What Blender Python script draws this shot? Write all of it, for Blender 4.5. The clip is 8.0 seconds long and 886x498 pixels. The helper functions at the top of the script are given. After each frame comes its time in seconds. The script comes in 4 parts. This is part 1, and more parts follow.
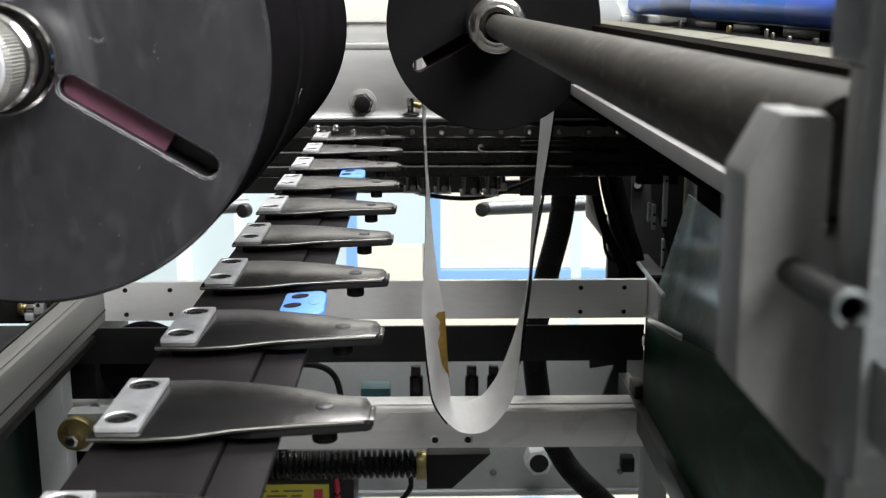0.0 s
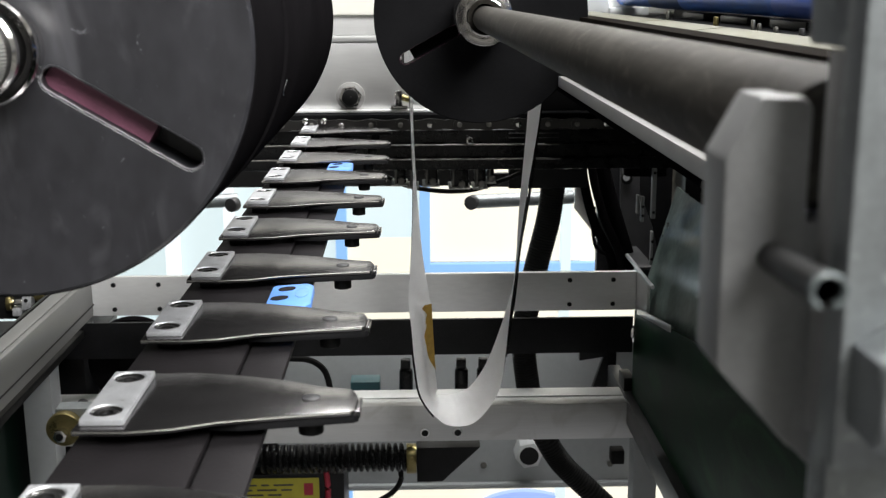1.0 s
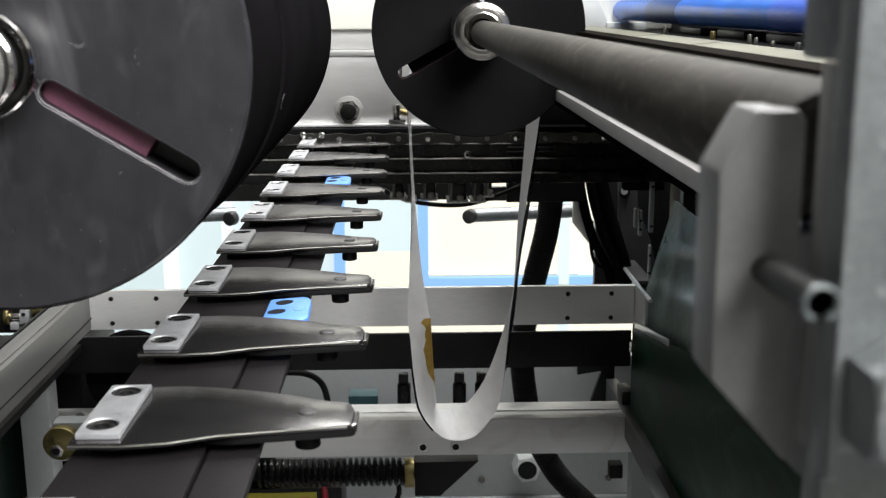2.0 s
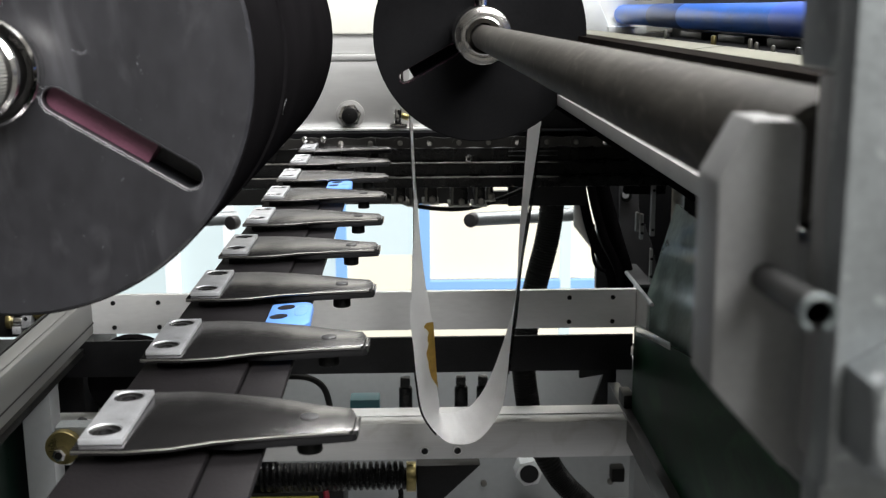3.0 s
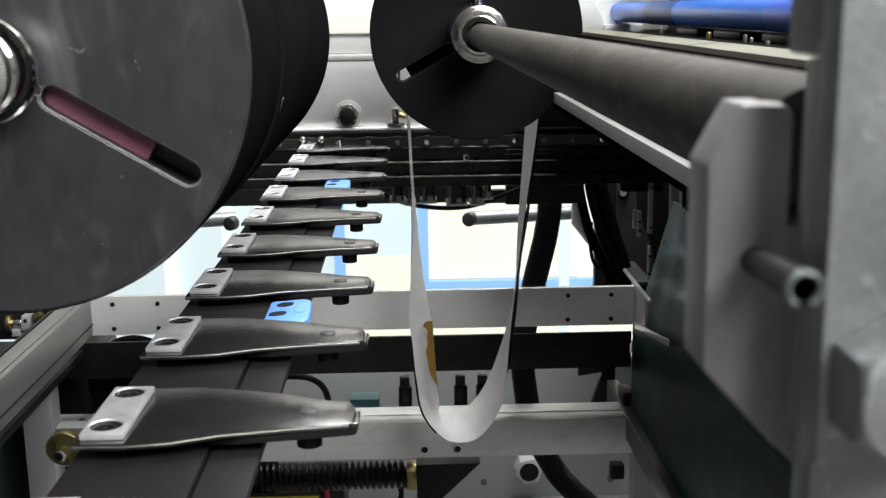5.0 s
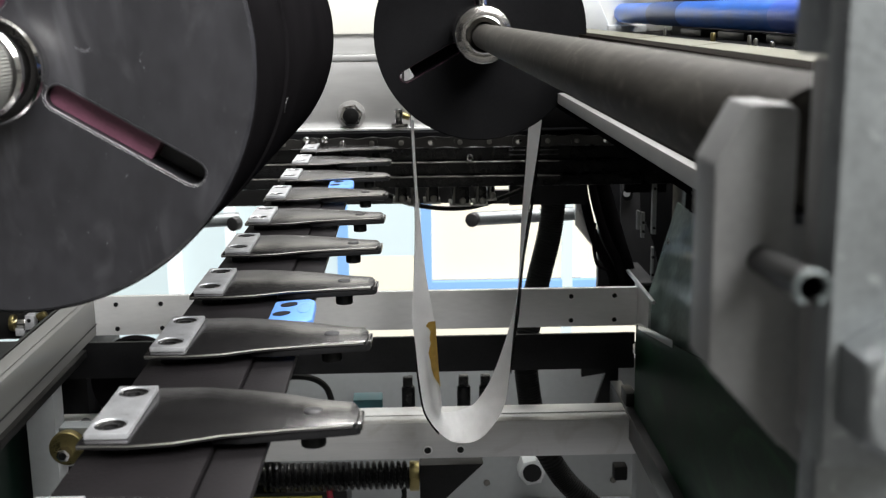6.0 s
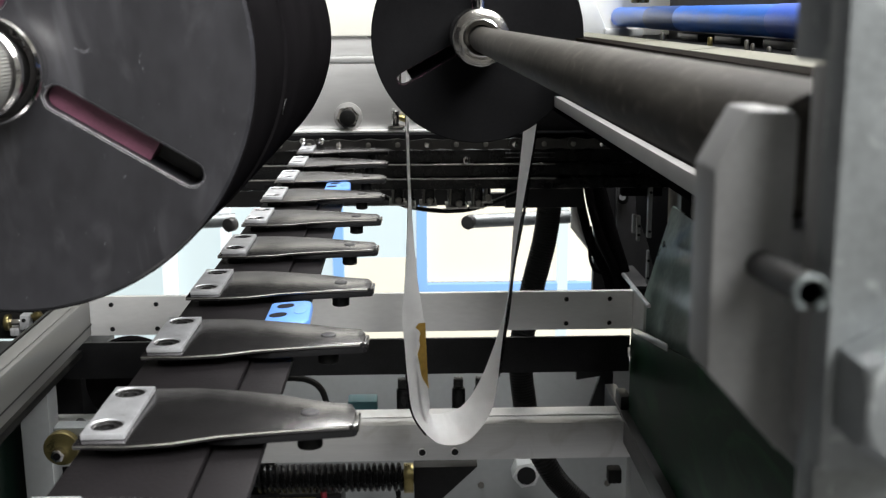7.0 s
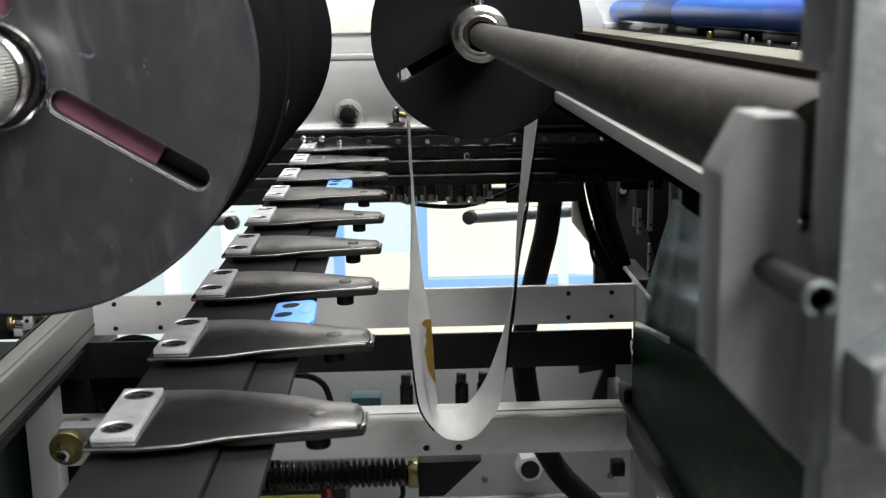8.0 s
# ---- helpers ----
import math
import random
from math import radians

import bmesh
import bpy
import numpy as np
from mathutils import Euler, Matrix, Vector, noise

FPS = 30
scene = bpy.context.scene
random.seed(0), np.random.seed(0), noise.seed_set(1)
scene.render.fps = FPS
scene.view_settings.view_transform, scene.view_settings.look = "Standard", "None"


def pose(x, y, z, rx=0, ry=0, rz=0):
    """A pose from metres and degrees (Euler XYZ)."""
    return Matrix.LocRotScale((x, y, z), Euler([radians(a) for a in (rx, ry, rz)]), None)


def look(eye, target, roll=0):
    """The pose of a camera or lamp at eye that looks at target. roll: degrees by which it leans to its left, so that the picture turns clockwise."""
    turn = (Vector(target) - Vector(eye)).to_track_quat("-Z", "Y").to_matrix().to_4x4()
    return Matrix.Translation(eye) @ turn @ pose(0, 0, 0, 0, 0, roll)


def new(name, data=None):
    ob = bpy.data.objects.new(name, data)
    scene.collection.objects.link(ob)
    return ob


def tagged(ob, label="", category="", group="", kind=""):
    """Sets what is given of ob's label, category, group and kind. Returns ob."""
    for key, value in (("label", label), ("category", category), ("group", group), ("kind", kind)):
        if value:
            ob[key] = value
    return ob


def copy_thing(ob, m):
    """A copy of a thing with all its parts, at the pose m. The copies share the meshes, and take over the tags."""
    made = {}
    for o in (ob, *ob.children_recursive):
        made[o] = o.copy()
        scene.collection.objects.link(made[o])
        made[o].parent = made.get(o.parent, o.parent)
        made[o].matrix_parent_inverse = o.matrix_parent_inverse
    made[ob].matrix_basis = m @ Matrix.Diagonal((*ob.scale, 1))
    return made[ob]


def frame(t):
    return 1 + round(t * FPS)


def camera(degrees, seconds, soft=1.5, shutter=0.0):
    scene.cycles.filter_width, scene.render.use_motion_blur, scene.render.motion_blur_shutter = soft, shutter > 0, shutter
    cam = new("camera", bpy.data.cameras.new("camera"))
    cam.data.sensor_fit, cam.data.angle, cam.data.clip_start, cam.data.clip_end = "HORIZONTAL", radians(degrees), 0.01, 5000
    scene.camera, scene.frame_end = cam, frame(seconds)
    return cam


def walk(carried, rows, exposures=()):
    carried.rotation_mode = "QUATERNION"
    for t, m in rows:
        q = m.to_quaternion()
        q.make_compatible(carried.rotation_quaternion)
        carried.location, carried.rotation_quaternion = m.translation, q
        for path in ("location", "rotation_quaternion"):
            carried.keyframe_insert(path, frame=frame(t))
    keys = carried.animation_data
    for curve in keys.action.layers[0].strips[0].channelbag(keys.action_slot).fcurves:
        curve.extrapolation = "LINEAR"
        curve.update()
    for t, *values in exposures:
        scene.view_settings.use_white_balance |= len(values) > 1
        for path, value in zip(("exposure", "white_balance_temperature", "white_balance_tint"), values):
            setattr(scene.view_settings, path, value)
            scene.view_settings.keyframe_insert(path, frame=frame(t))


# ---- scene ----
cam = camera(43.17, 8.0, 1.2)
cam.data.dof.use_dof = True
cam.data.dof.focus_distance, cam.data.dof.aperture_fstop = 0.75, 31
walk(cam, [
    (0.0, pose(0.0348, -0.3799, 0.1435, 77.26, 0, -1.18) @ pose(0, 0, 0, 0, 0, -0.03)),
    (0.5, pose(0.0368, -0.3792, 0.1420, 76.96, 0, -1.44) @ pose(0, 0, 0, 0, 0, -0.32)),
    (1.0, pose(0.0364, -0.3794, 0.1423, 76.95, 0, -1.69) @ pose(0, 0, 0, 0, 0, -0.20)),
    (1.5, pose(0.0369, -0.3793, 0.1421, 77.32, 0, -1.80) @ pose(0, 0, 0, 0, 0, -0.14)),
    (3.0, pose(0.0370, -0.3807, 0.1432, 77.83, 0, -1.69) @ pose(0, 0, 0, 0, 0, -0.27)),
    (3.5, pose(0.0408, -0.3786, 0.1447, 76.88, 0, -2.00) @ pose(0, 0, 0, 0, 0, -0.40)),
    (4.0, pose(0.0378, -0.3823, 0.1440, 78.12, 0, -2.20) @ pose(0, 0, 0, 0, 0, -0.22)),
    (4.5, pose(0.0374, -0.3838, 0.1420, 77.86, 0, -1.88) @ pose(0, 0, 0, 0, 0, -0.61)),
    (6.0, pose(0.0369, -0.3840, 0.1413, 77.91, 0, -1.60) @ pose(0, 0, 0, 0, 0, -0.64)),
    (6.5, pose(0.0363, -0.3843, 0.1412, 77.93, 0, -1.78) @ pose(0, 0, 0, 0, 0, -0.34)),
    (7.0, pose(0.0360, -0.3848, 0.1416, 78.02, 0, -1.86) @ pose(0, 0, 0, 0, 0, -0.23)),
    (7.5, pose(0.0359, -0.3847, 0.1416, 78.06, 0, -1.93) @ pose(0, 0, 0, 0, 0, -0.17)),
    (8.0, pose(0.0342, -0.3866, 0.1440, 77.72, 0, -1.85) @ pose(0, 0, 0, 0, 0, -0.91)),
])

# ---- world and lights ----
world = bpy.data.worlds.new("world")
scene.world = world
world.use_nodes = True
bg = world.node_tree.nodes["Background"]
bg.inputs[0].default_value = (0.9, 0.97, 1.0, 1)
bg.inputs[1].default_value = 0.5
scene.view_settings.exposure = 0.07


def area(name, x, y, z, sx, sy, watts, target, color=(0.99, 0.985, 0.965)):
    lamp = bpy.data.lights.new(name, "AREA")
    lamp.shape, lamp.size, lamp.size_y, lamp.energy, lamp.color = "RECTANGLE", sx, sy, watts, color
    ob = new(name, lamp)
    ob.matrix_basis = look((x, y, z), target)
    return ob


# Overhead tubes out of view, shifted right so left-facing sides stay dim.
for y, w in ((0.1, 6), (0.68, 62), (2.0, 46)):
    area("unseen_light", 0.45, y, 1.75, 1.7, 0.25, w, (0.45, y, 0))
# Added fill panel behind the camera, for the sides that face it.
area("unseen_light", 0.95, -1.15, 1.35, 1.5, 0.9, 92, (0.0, 0.6, -0.2))


# ---- materials ----
def material(name, color, rough=0.5, metal=0.0, vary=0.25, size=40.0, bump=0.05, streak=(1, 1, 1), wear=None, coat=0.0, spec=0.5, rv=0.12):
    m = bpy.data.materials.new(name)
    m.use_nodes = True
    n, l = m.node_tree.nodes, m.node_tree.links
    b = n["Principled BSDF"]
    b.inputs["Metallic"].default_value = metal
    b.inputs["Coat Weight"].default_value = coat
    b.inputs["Specular IOR Level"].default_value = spec
    co = n.new("ShaderNodeTexCoord")
    mp = n.new("ShaderNodeMapping")
    mp.inputs["Scale"].default_value = streak
    l.new(co.outputs["Object"], mp.inputs["Vector"])
    big = n.new("ShaderNodeTexNoise")
    big.inputs["Scale"].default_value, big.inputs["Detail"].default_value = size, 5
    fine = n.new("ShaderNodeTexNoise")
    fine.inputs["Scale"].default_value, fine.inputs["Detail"].default_value = size * 14, 3
    for t in (big, fine):
        l.new(mp.outputs[0], t.inputs["Vector"])
    mix = n.new("ShaderNodeMix")
    mix.inputs["Factor"].default_value = 0.35
    l.new(big.outputs["Fac"], mix.inputs["A"])
    l.new(fine.outputs["Fac"], mix.inputs["B"])
    ramp = n.new("ShaderNodeValToRGB")
    lo = [c * (1 - vary) for c in color]
    hi = wear or [min(1, c * (1 + vary)) for c in color]
    ramp.color_ramp.elements[0].position, ramp.color_ramp.elements[1].position = 0.3, 0.72
    ramp.color_ramp.elements[0].color, ramp.color_ramp.elements[1].color = (*lo, 1), (*hi, 1)
    l.new(mix.outputs["Result"], ramp.inputs["Fac"])
    l.new(ramp.outputs["Color"], b.inputs["Base Color"])
    rr = n.new("ShaderNodeMapRange")
    rr.inputs["To Min"].default_value, rr.inputs["To Max"].default_value = max(0.02, rough - rv), min(1, rough + rv)
    l.new(mix.outputs["Result"], rr.inputs["Value"])
    l.new(rr.outputs[0], b.inputs["Roughness"])
    if bump:
        bp = n.new("ShaderNodeBump")
        bp.inputs["Strength"].default_value, bp.inputs["Distance"].default_value = bump, 0.001
        l.new(fine.outputs["Fac"], bp.inputs["Height"])
        l.new(bp.outputs[0], b.inputs["Normal"])
    return m


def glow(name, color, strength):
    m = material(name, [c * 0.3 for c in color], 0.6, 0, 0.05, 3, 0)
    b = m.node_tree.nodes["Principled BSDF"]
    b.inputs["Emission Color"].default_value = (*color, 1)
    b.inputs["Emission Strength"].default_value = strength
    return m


STEEL = material("worn_spring_steel", (0.205, 0.198, 0.202), 0.22, 0.945, 0.18, 30, 0.006, (1, 3, 1), rv=0.05)


def brighten_leaf(m):
    """Bare bright metal worn at the tip, with reflection painted in, round the pin and outward; a painted reflection
    where the leaf twists.
    """
    n, l = m.node_tree.nodes, m.node_tree.links
    b = n["Principled BSDF"]
    old = b.inputs["Base Color"].links[0].from_socket
    co, nz = n.new("ShaderNodeTexCoord"), n.new("ShaderNodeTexNoise")
    nz.inputs["Scale"].default_value, nz.inputs["Detail"].default_value = 190, 6
    l.new(co.outputs["Object"], nz.inputs["Vector"])

    def bright_patch(centre, inner, outer, amount):
        far, ragged, fade = n.new("ShaderNodeVectorMath"), n.new("ShaderNodeMath"), n.new("ShaderNodeMapRange")
        far.operation, ragged.operation = "DISTANCE", "MULTIPLY_ADD"
        far.inputs[1].default_value = centre
        ragged.inputs[1].default_value = 0.010
        fade.inputs["From Min"].default_value, fade.inputs["From Max"].default_value = inner, outer
        fade.inputs["To Min"].default_value, fade.inputs["To Max"].default_value = amount, 0.0
        l.new(co.outputs["Object"], far.inputs[0])
        l.new(nz.outputs["Fac"], ragged.inputs[0])
        l.new(far.outputs["Value"], ragged.inputs[2])
        l.new(ragged.outputs[0], fade.inputs["Value"])
        return fade.outputs[0]

    most, mix = n.new("ShaderNodeMath"), n.new("ShaderNodeMix")
    most.operation, mix.data_type = "MAXIMUM", "RGBA"
    l.new(bright_patch((0.0115, 0.002, 0), 0.0175, 0.0215, 0.6), most.inputs[0])
    l.new(bright_patch((-0.019, 0.018, 0), 0.006, 0.020, 0.3), most.inputs[1])
    l.new(most.outputs[0], mix.inputs["Factor"])
    l.new(old, mix.inputs[6])
    mix.inputs[7].default_value = (0.50, 0.49, 0.48, 1)
    l.new(mix.outputs[2], b.inputs["Base Color"])
    return m


brighten_leaf(STEEL)
PAD = material("bright_zinc", (0.66, 0.67, 0.70), 0.40, 0.6, 0.18, 120, 0.05)
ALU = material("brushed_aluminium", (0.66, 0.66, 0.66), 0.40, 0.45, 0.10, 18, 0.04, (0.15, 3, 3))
# Lighter copy of ALU: stronger light on these faces put into the colour.
LIT_ALU = material("lit_satin_aluminium", (0.90, 0.90, 0.90), 0.44, 0.3, 0.08, 14, 0.04, (0.4, 1, 1.5))
ALU_DULL = material("dull_cast_metal", (0.28, 0.30, 0.31), 0.45, 0.7, 0.22, 60, 0.10)
BLOCK = material("dark_cast_steel", (0.27, 0.272, 0.275), 0.48, 0.25, 0.18, 50, 0.06)
LONG = material("stained_steel_shaft", (0.040, 0.0365, 0.032), 0.60, 0.0, 0.35, 45, 0.10, (1, 0.35, 1), rv=0.05, spec=0.2)
EDGE_DARK = material("near_black_brown_edge", (0.006, 0.0042, 0.003), 0.8, 0.0, 0.5, 90, 0.1, spec=0.04)
GREY_PLATE = material("grey_enamel_plate", (0.042, 0.042, 0.045), 0.4, 0.0, 0.2, 40, 0.04)
OILED = material("oiled_spring_steel", (0.006, 0.006, 0.0065), 0.28, 0.0, 0.4, 60, 0.05, spec=0.25)
CHAIN = material("oily_chain_steel", (0.020, 0.019, 0.018), 0.35, 0.2, 0.4, 70, 0.06)
DUSTY = material("dusty_steel", (0.165, 0.162, 0.125), 0.5, 0.3, 0.3, 25, 0.08, (1, 0.4, 1))
SHAFT = material("dull_steel_shaft", (0.20, 0.195, 0.18), 0.42, 0.85, 0.30, 40, 0.06)
PLATE = material("light_machine_plate", (0.60, 0.60, 0.60), 0.36, 0.7, 0.08, 12, 0.03, (0.3, 1, 2))
DARK = material("dark_grey_steel", (0.055, 0.055, 0.057), 0.42, 0.3, 0.25, 30, 0.05)
BLACK = material("black_oxide_steel", (0.011, 0.011, 0.012), 0.42, 0.0, 0.4, 30, 0.05, spec=0.2)
DRUM = material("dark_grey_hard_plastic", (0.019, 0.019, 0.0225), 0.42, 0.0, 0.35, 11, 0.10, (1, 1, 0.6), (0.036, 0.036, 0.042), spec=0.45)
SHADE_BLACK = material("matt_shade_black", (0.0075, 0.0070, 0.0077), 0.6, 0.0, 0.3, 22, 0.04, spec=0.0)
DISC = material("black_hard_plastic", (0.0085, 0.0085, 0.0092), 0.5, 0.0, 0.3, 22, 0.04, spec=0.01)
BELT_GREY = material("grey_rubber_belt", (0.017, 0.0155, 0.0168), 0.55, 0.0, 0.2, 40, 0.1, spec=0.10)
BELT = material("black_rubber_belt", (0.0145, 0.013, 0.0142), 0.6, 0.0, 0.25, 40, 0.12, spec=0.08)
RUBBER = material("black_rubber", (0.013, 0.013, 0.013), 0.5, 0.0, 0.3, 60, 0.1, spec=0.12)
BLUE = material("blue_plastic", (0.13, 0.32, 0.86), 0.38, 0.0, 0.15, 30, 0.05)
WORN_BLUE = material("worn_greyish_blue", (0.15, 0.32, 0.76), 0.5, 0.0, 0.25, 90, 0.08)
ROLLER = material("deep_blue_plastic", (0.032, 0.155, 0.62), 0.35, 0.0, 0.2, 30, 0.05)
NAVY = material("dark_blue_plastic", (0.035, 0.08, 0.25), 0.4, 0.0, 0.2, 30, 0.05)
NAVY2 = material("violet_blue_plastic", (0.05, 0.13, 0.60), 0.35, 0.0, 0.15, 30, 0.05)
# Upper guard panel: its bright reflection is put into the base colour.
LIT_GREEN = material("green_panel_with_reflection", (0.230, 0.300, 0.280), 0.22, 0.0, 0.3, 8, 0.0, spec=0.5, rv=0.05)
BLACK_GREEN = material("black_green_panel", (0.005, 0.014, 0.010), 0.3, 0.0, 0.3, 8, 0.0, spec=0.2)
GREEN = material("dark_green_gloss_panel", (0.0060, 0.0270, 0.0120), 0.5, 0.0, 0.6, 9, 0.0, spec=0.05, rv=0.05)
COVER = material("cream_enamel_cover", (0.88, 0.87, 0.80), 0.35, 0.0, 0.04, 6, 0.02)
PANEL = material("grey_painted_panel", (0.40, 0.42, 0.43), 0.5, 0.0, 0.08, 8, 0.03)
WHITE = material("white_painted_panel", (0.70, 0.72, 0.73), 0.45, 0.0, 0.06, 8, 0.03)
KNURL = material("knurled_steel", (0.36, 0.36, 0.34), 0.45, 0.7, 0.2, 80, 0.2)
RAIL_GREY = material("matt_grey_steel", (0.31, 0.305, 0.30), 0.55, 0.2, 0.15, 30, 0.05)
PIN_GREY = material("grey_pin_end", (0.125, 0.145, 0.147), 0.45, 0.2, 0.2, 90, 0.05)
CHROME = material("polished_chrome", (0.70, 0.69, 0.68), 0.16, 1.0, 0.1, 60, 0.02)
BRASS = material("yellow_passivated_steel", (0.27, 0.225, 0.10), 0.30, 0.9, 0.25, 60, 0.04)
TAPE = material("white_woven_ribbon", (0.86, 0.86, 0.86), 0.6, 0.0, 0.05, 60, 0.08)
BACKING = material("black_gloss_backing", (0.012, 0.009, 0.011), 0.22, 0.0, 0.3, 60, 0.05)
STAIN = material("amber_adhesive_stain", (0.46, 0.30, 0.07), 0.35, 0.0, 0.35, 120, 0.05)
# Pale base colour stands in for the glint on the slot's chamfer.
RIM = material("slot_edge_glint", (0.80, 0.80, 0.82), 0.35, 0.3, 0.2, 60, 0.05)
SINK = material("dark_countersunk_steel", (0.085, 0.083, 0.083), 0.30, 0.9, 0.3, 90, 0.04)
PINK = material("dull_magenta_core", (0.135, 0.047, 0.078), 0.5, 0.0, 0.3, 60, 0.06)
YELLOW = material("yellow_label", (0.36, 0.32, 0.03), 0.5, 0.0, 0.1, 60, 0.02)
RED = material("red_insulation", (0.30, 0.02, 0.04), 0.4, 0.0, 0.2, 60, 0.02)
TEAL = material("teal_plastic", (0.016, 0.085, 0.10), 0.4, 0.0, 0.2, 60, 0.02)
ROOM = material("cream_room_wall", (0.42, 0.41, 0.38), 0.7, 0.0, 0.05, 2, 0.02)
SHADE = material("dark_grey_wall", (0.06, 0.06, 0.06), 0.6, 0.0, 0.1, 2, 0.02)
FLOOR = material("grey_floor_paint", (0.18, 0.18, 0.19), 0.5, 0.0, 0.1, 4, 0.03)
# Emission stands in for the light on the bright background; frames glow too.
GLOW_CREAM = glow("glowing_cream_backdrop", (1.0, 0.955, 0.79), 0.78)
GLOW_WHITE = glow("glowing_white_backdrop", (0.93, 0.97, 1.0), 0.85)
GLOW_PALE = glow("glowing_pale_backdrop", (0.68, 0.80, 0.82), 0.86)
GLOW_OVAL = glow("glowing_violet_blue_backdrop", (0.33, 0.47, 1.0), 0.85)
GLOW_BLUE = glow("glowing_blue_backdrop", (0.28, 0.53, 0.94), 0.80)


# ---- mesh helpers ----
def box(bm, x0, x1, y0, y1, z0, z1, bevel=0.0008):
    r = bmesh.ops.create_cube(bm, size=1)
    vs = r["verts"]
    for v in vs:
        v.co = Vector((x0 + (v.co.x + 0.5) * (x1 - x0), y0 + (v.co.y + 0.5) * (y1 - y0), z0 + (v.co.z + 0.5) * (z1 - z0)))
    if bevel:
        es = {e for v in vs for e in v.link_edges}
        bmesh.ops.bevel(bm, geom=list(es), offset=bevel, segments=2, affect="EDGES", profile=0.6)
    return bm


def rod(bm, p0, p1, r0, r1=None, seg=32, bevel=0.0, caps=True):
    p0, p1 = Vector(p0), Vector(p1)
    d = p1 - p0
    m = Matrix.Translation((p0 + p1) / 2) @ d.to_track_quat("Z", "Y").to_matrix().to_4x4()
    r = bmesh.ops.create_cone(bm, cap_ends=caps, segments=seg, radius1=r0, radius2=r0 if r1 is None else r1, depth=d.length, matrix=m)
    if bevel:
        es = {e for v in r["verts"] for e in v.link_edges if any(len(f.verts) > 4 for f in e.link_faces)}
        bmesh.ops.bevel(bm, geom=list(es), offset=bevel, segments=2, affect="EDGES", profile=0.5)
    return bm


def lathe(bm, prof, centre, seg=64):
    """Rings of (radius, y) turned round an axis along y through centre (x, z)."""
    rings = []
    for r, y in prof:
        rings.append([bm.verts.new((centre[0] + r * math.cos(a * math.tau / seg), y, centre[1] + r * math.sin(a * math.tau / seg))) for a in range(seg)])
    for a, b in zip(rings, rings[1:]):
        for i in range(seg):
            j = (i + 1) % seg
            bm.faces.new((a[i], a[j], b[j], b[i]))
    return bm


def prism(bm, outline, axis, a, b, bevel=0.0):
    """A flat outline of 2D points, pushed from a to b along the axis."""
    def at(p, h):
        return {"x": (h, p[0], p[1]), "y": (p[0], h, p[1]), "z": (p[0], p[1], h)}[axis]
    lo = [bm.verts.new(at(p, a)) for p in outline]
    hi = [bm.verts.new(at(p, b)) for p in outline]
    fs = [bm.faces.new(lo), bm.faces.new(hi[::-1])]
    n = len(outline)
    for i in range(n):
        fs.append(bm.faces.new((lo[i], hi[i], hi[(i + 1) % n], lo[(i + 1) % n])))
    bmesh.ops.recalc_face_normals(bm, faces=fs)
    if bevel:
        es = {e for f in fs for e in f.edges}
        bmesh.ops.bevel(bm, geom=list(es), offset=bevel, segments=2, affect="EDGES", profile=0.6)
    return bm


def spline(pts, n):
    """A smooth line through pts, n steps between neighbours."""
    pts = [Vector(p) for p in pts]
    out = []
    for i in range(len(pts) - 1):
        p0, p1, p2, p3 = pts[max(i - 1, 0)], pts[i], pts[i + 1], pts[min(i + 2, len(pts) - 1)]
        for k in range(n):
            t = k / n
            out.append(0.5 * (2 * p1 + (p2 - p0) * t + (2 * p0 - 5 * p1 + 4 * p2 - p3) * t * t + (3 * p1 - p0 - 3 * p2 + p3) * t ** 3))
    out.append(pts[-1])
    return out


def pipe(bm, line, r, seg=12, ribs=0.0):
    rings = []
    for i, p in enumerate(line):
        d = (line[min(i + 1, len(line) - 1)] - line[max(i - 1, 0)]).normalized()
        q = d.to_track_quat("Z", "Y")
        rr = r * (1 - ribs * (i % 2))
        rings.append([bm.verts.new(p + q @ Vector((rr * math.cos(a * math.tau / seg), rr * math.sin(a * math.tau / seg), 0))) for a in range(seg)])
    for a, b in zip(rings, rings[1:]):
        for i in range(seg):
            bm.faces.new((a[i], a[(i + 1) % seg], b[(i + 1) % seg], b[i]))
    bm.faces.new(rings[0][::-1])
    bm.faces.new(rings[-1])
    return bm


def part(name, bm, mat, parent=None, label="", smooth=True):
    me = bpy.data.meshes.new(name)
    bmesh.ops.recalc_face_normals(bm, faces=bm.faces)
    bm.to_mesh(me)
    bm.free()
    me.materials.append(mat)
    if smooth:
        for p in me.polygons:
            p.use_smooth = True
        me.set_sharp_from_angle(angle=radians(32))
    ob = new(name, me)
    if parent:
        ob.parent = parent
    if label:
        ob["label"] = label
    return ob


def thing(name, label, category, group="", kind=""):
    return tagged(new(name), label, category, group, kind)


def B():
    return bmesh.new()


def hexnut(bm, c, r, y0, y1, turn=10):
    prism(bm, [(c[0] + r * math.cos(radians(60 * k + turn)), c[1] + r * math.sin(radians(60 * k + turn))) for k in range(6)], "y", y0, y1, 0.0006)
    return bm


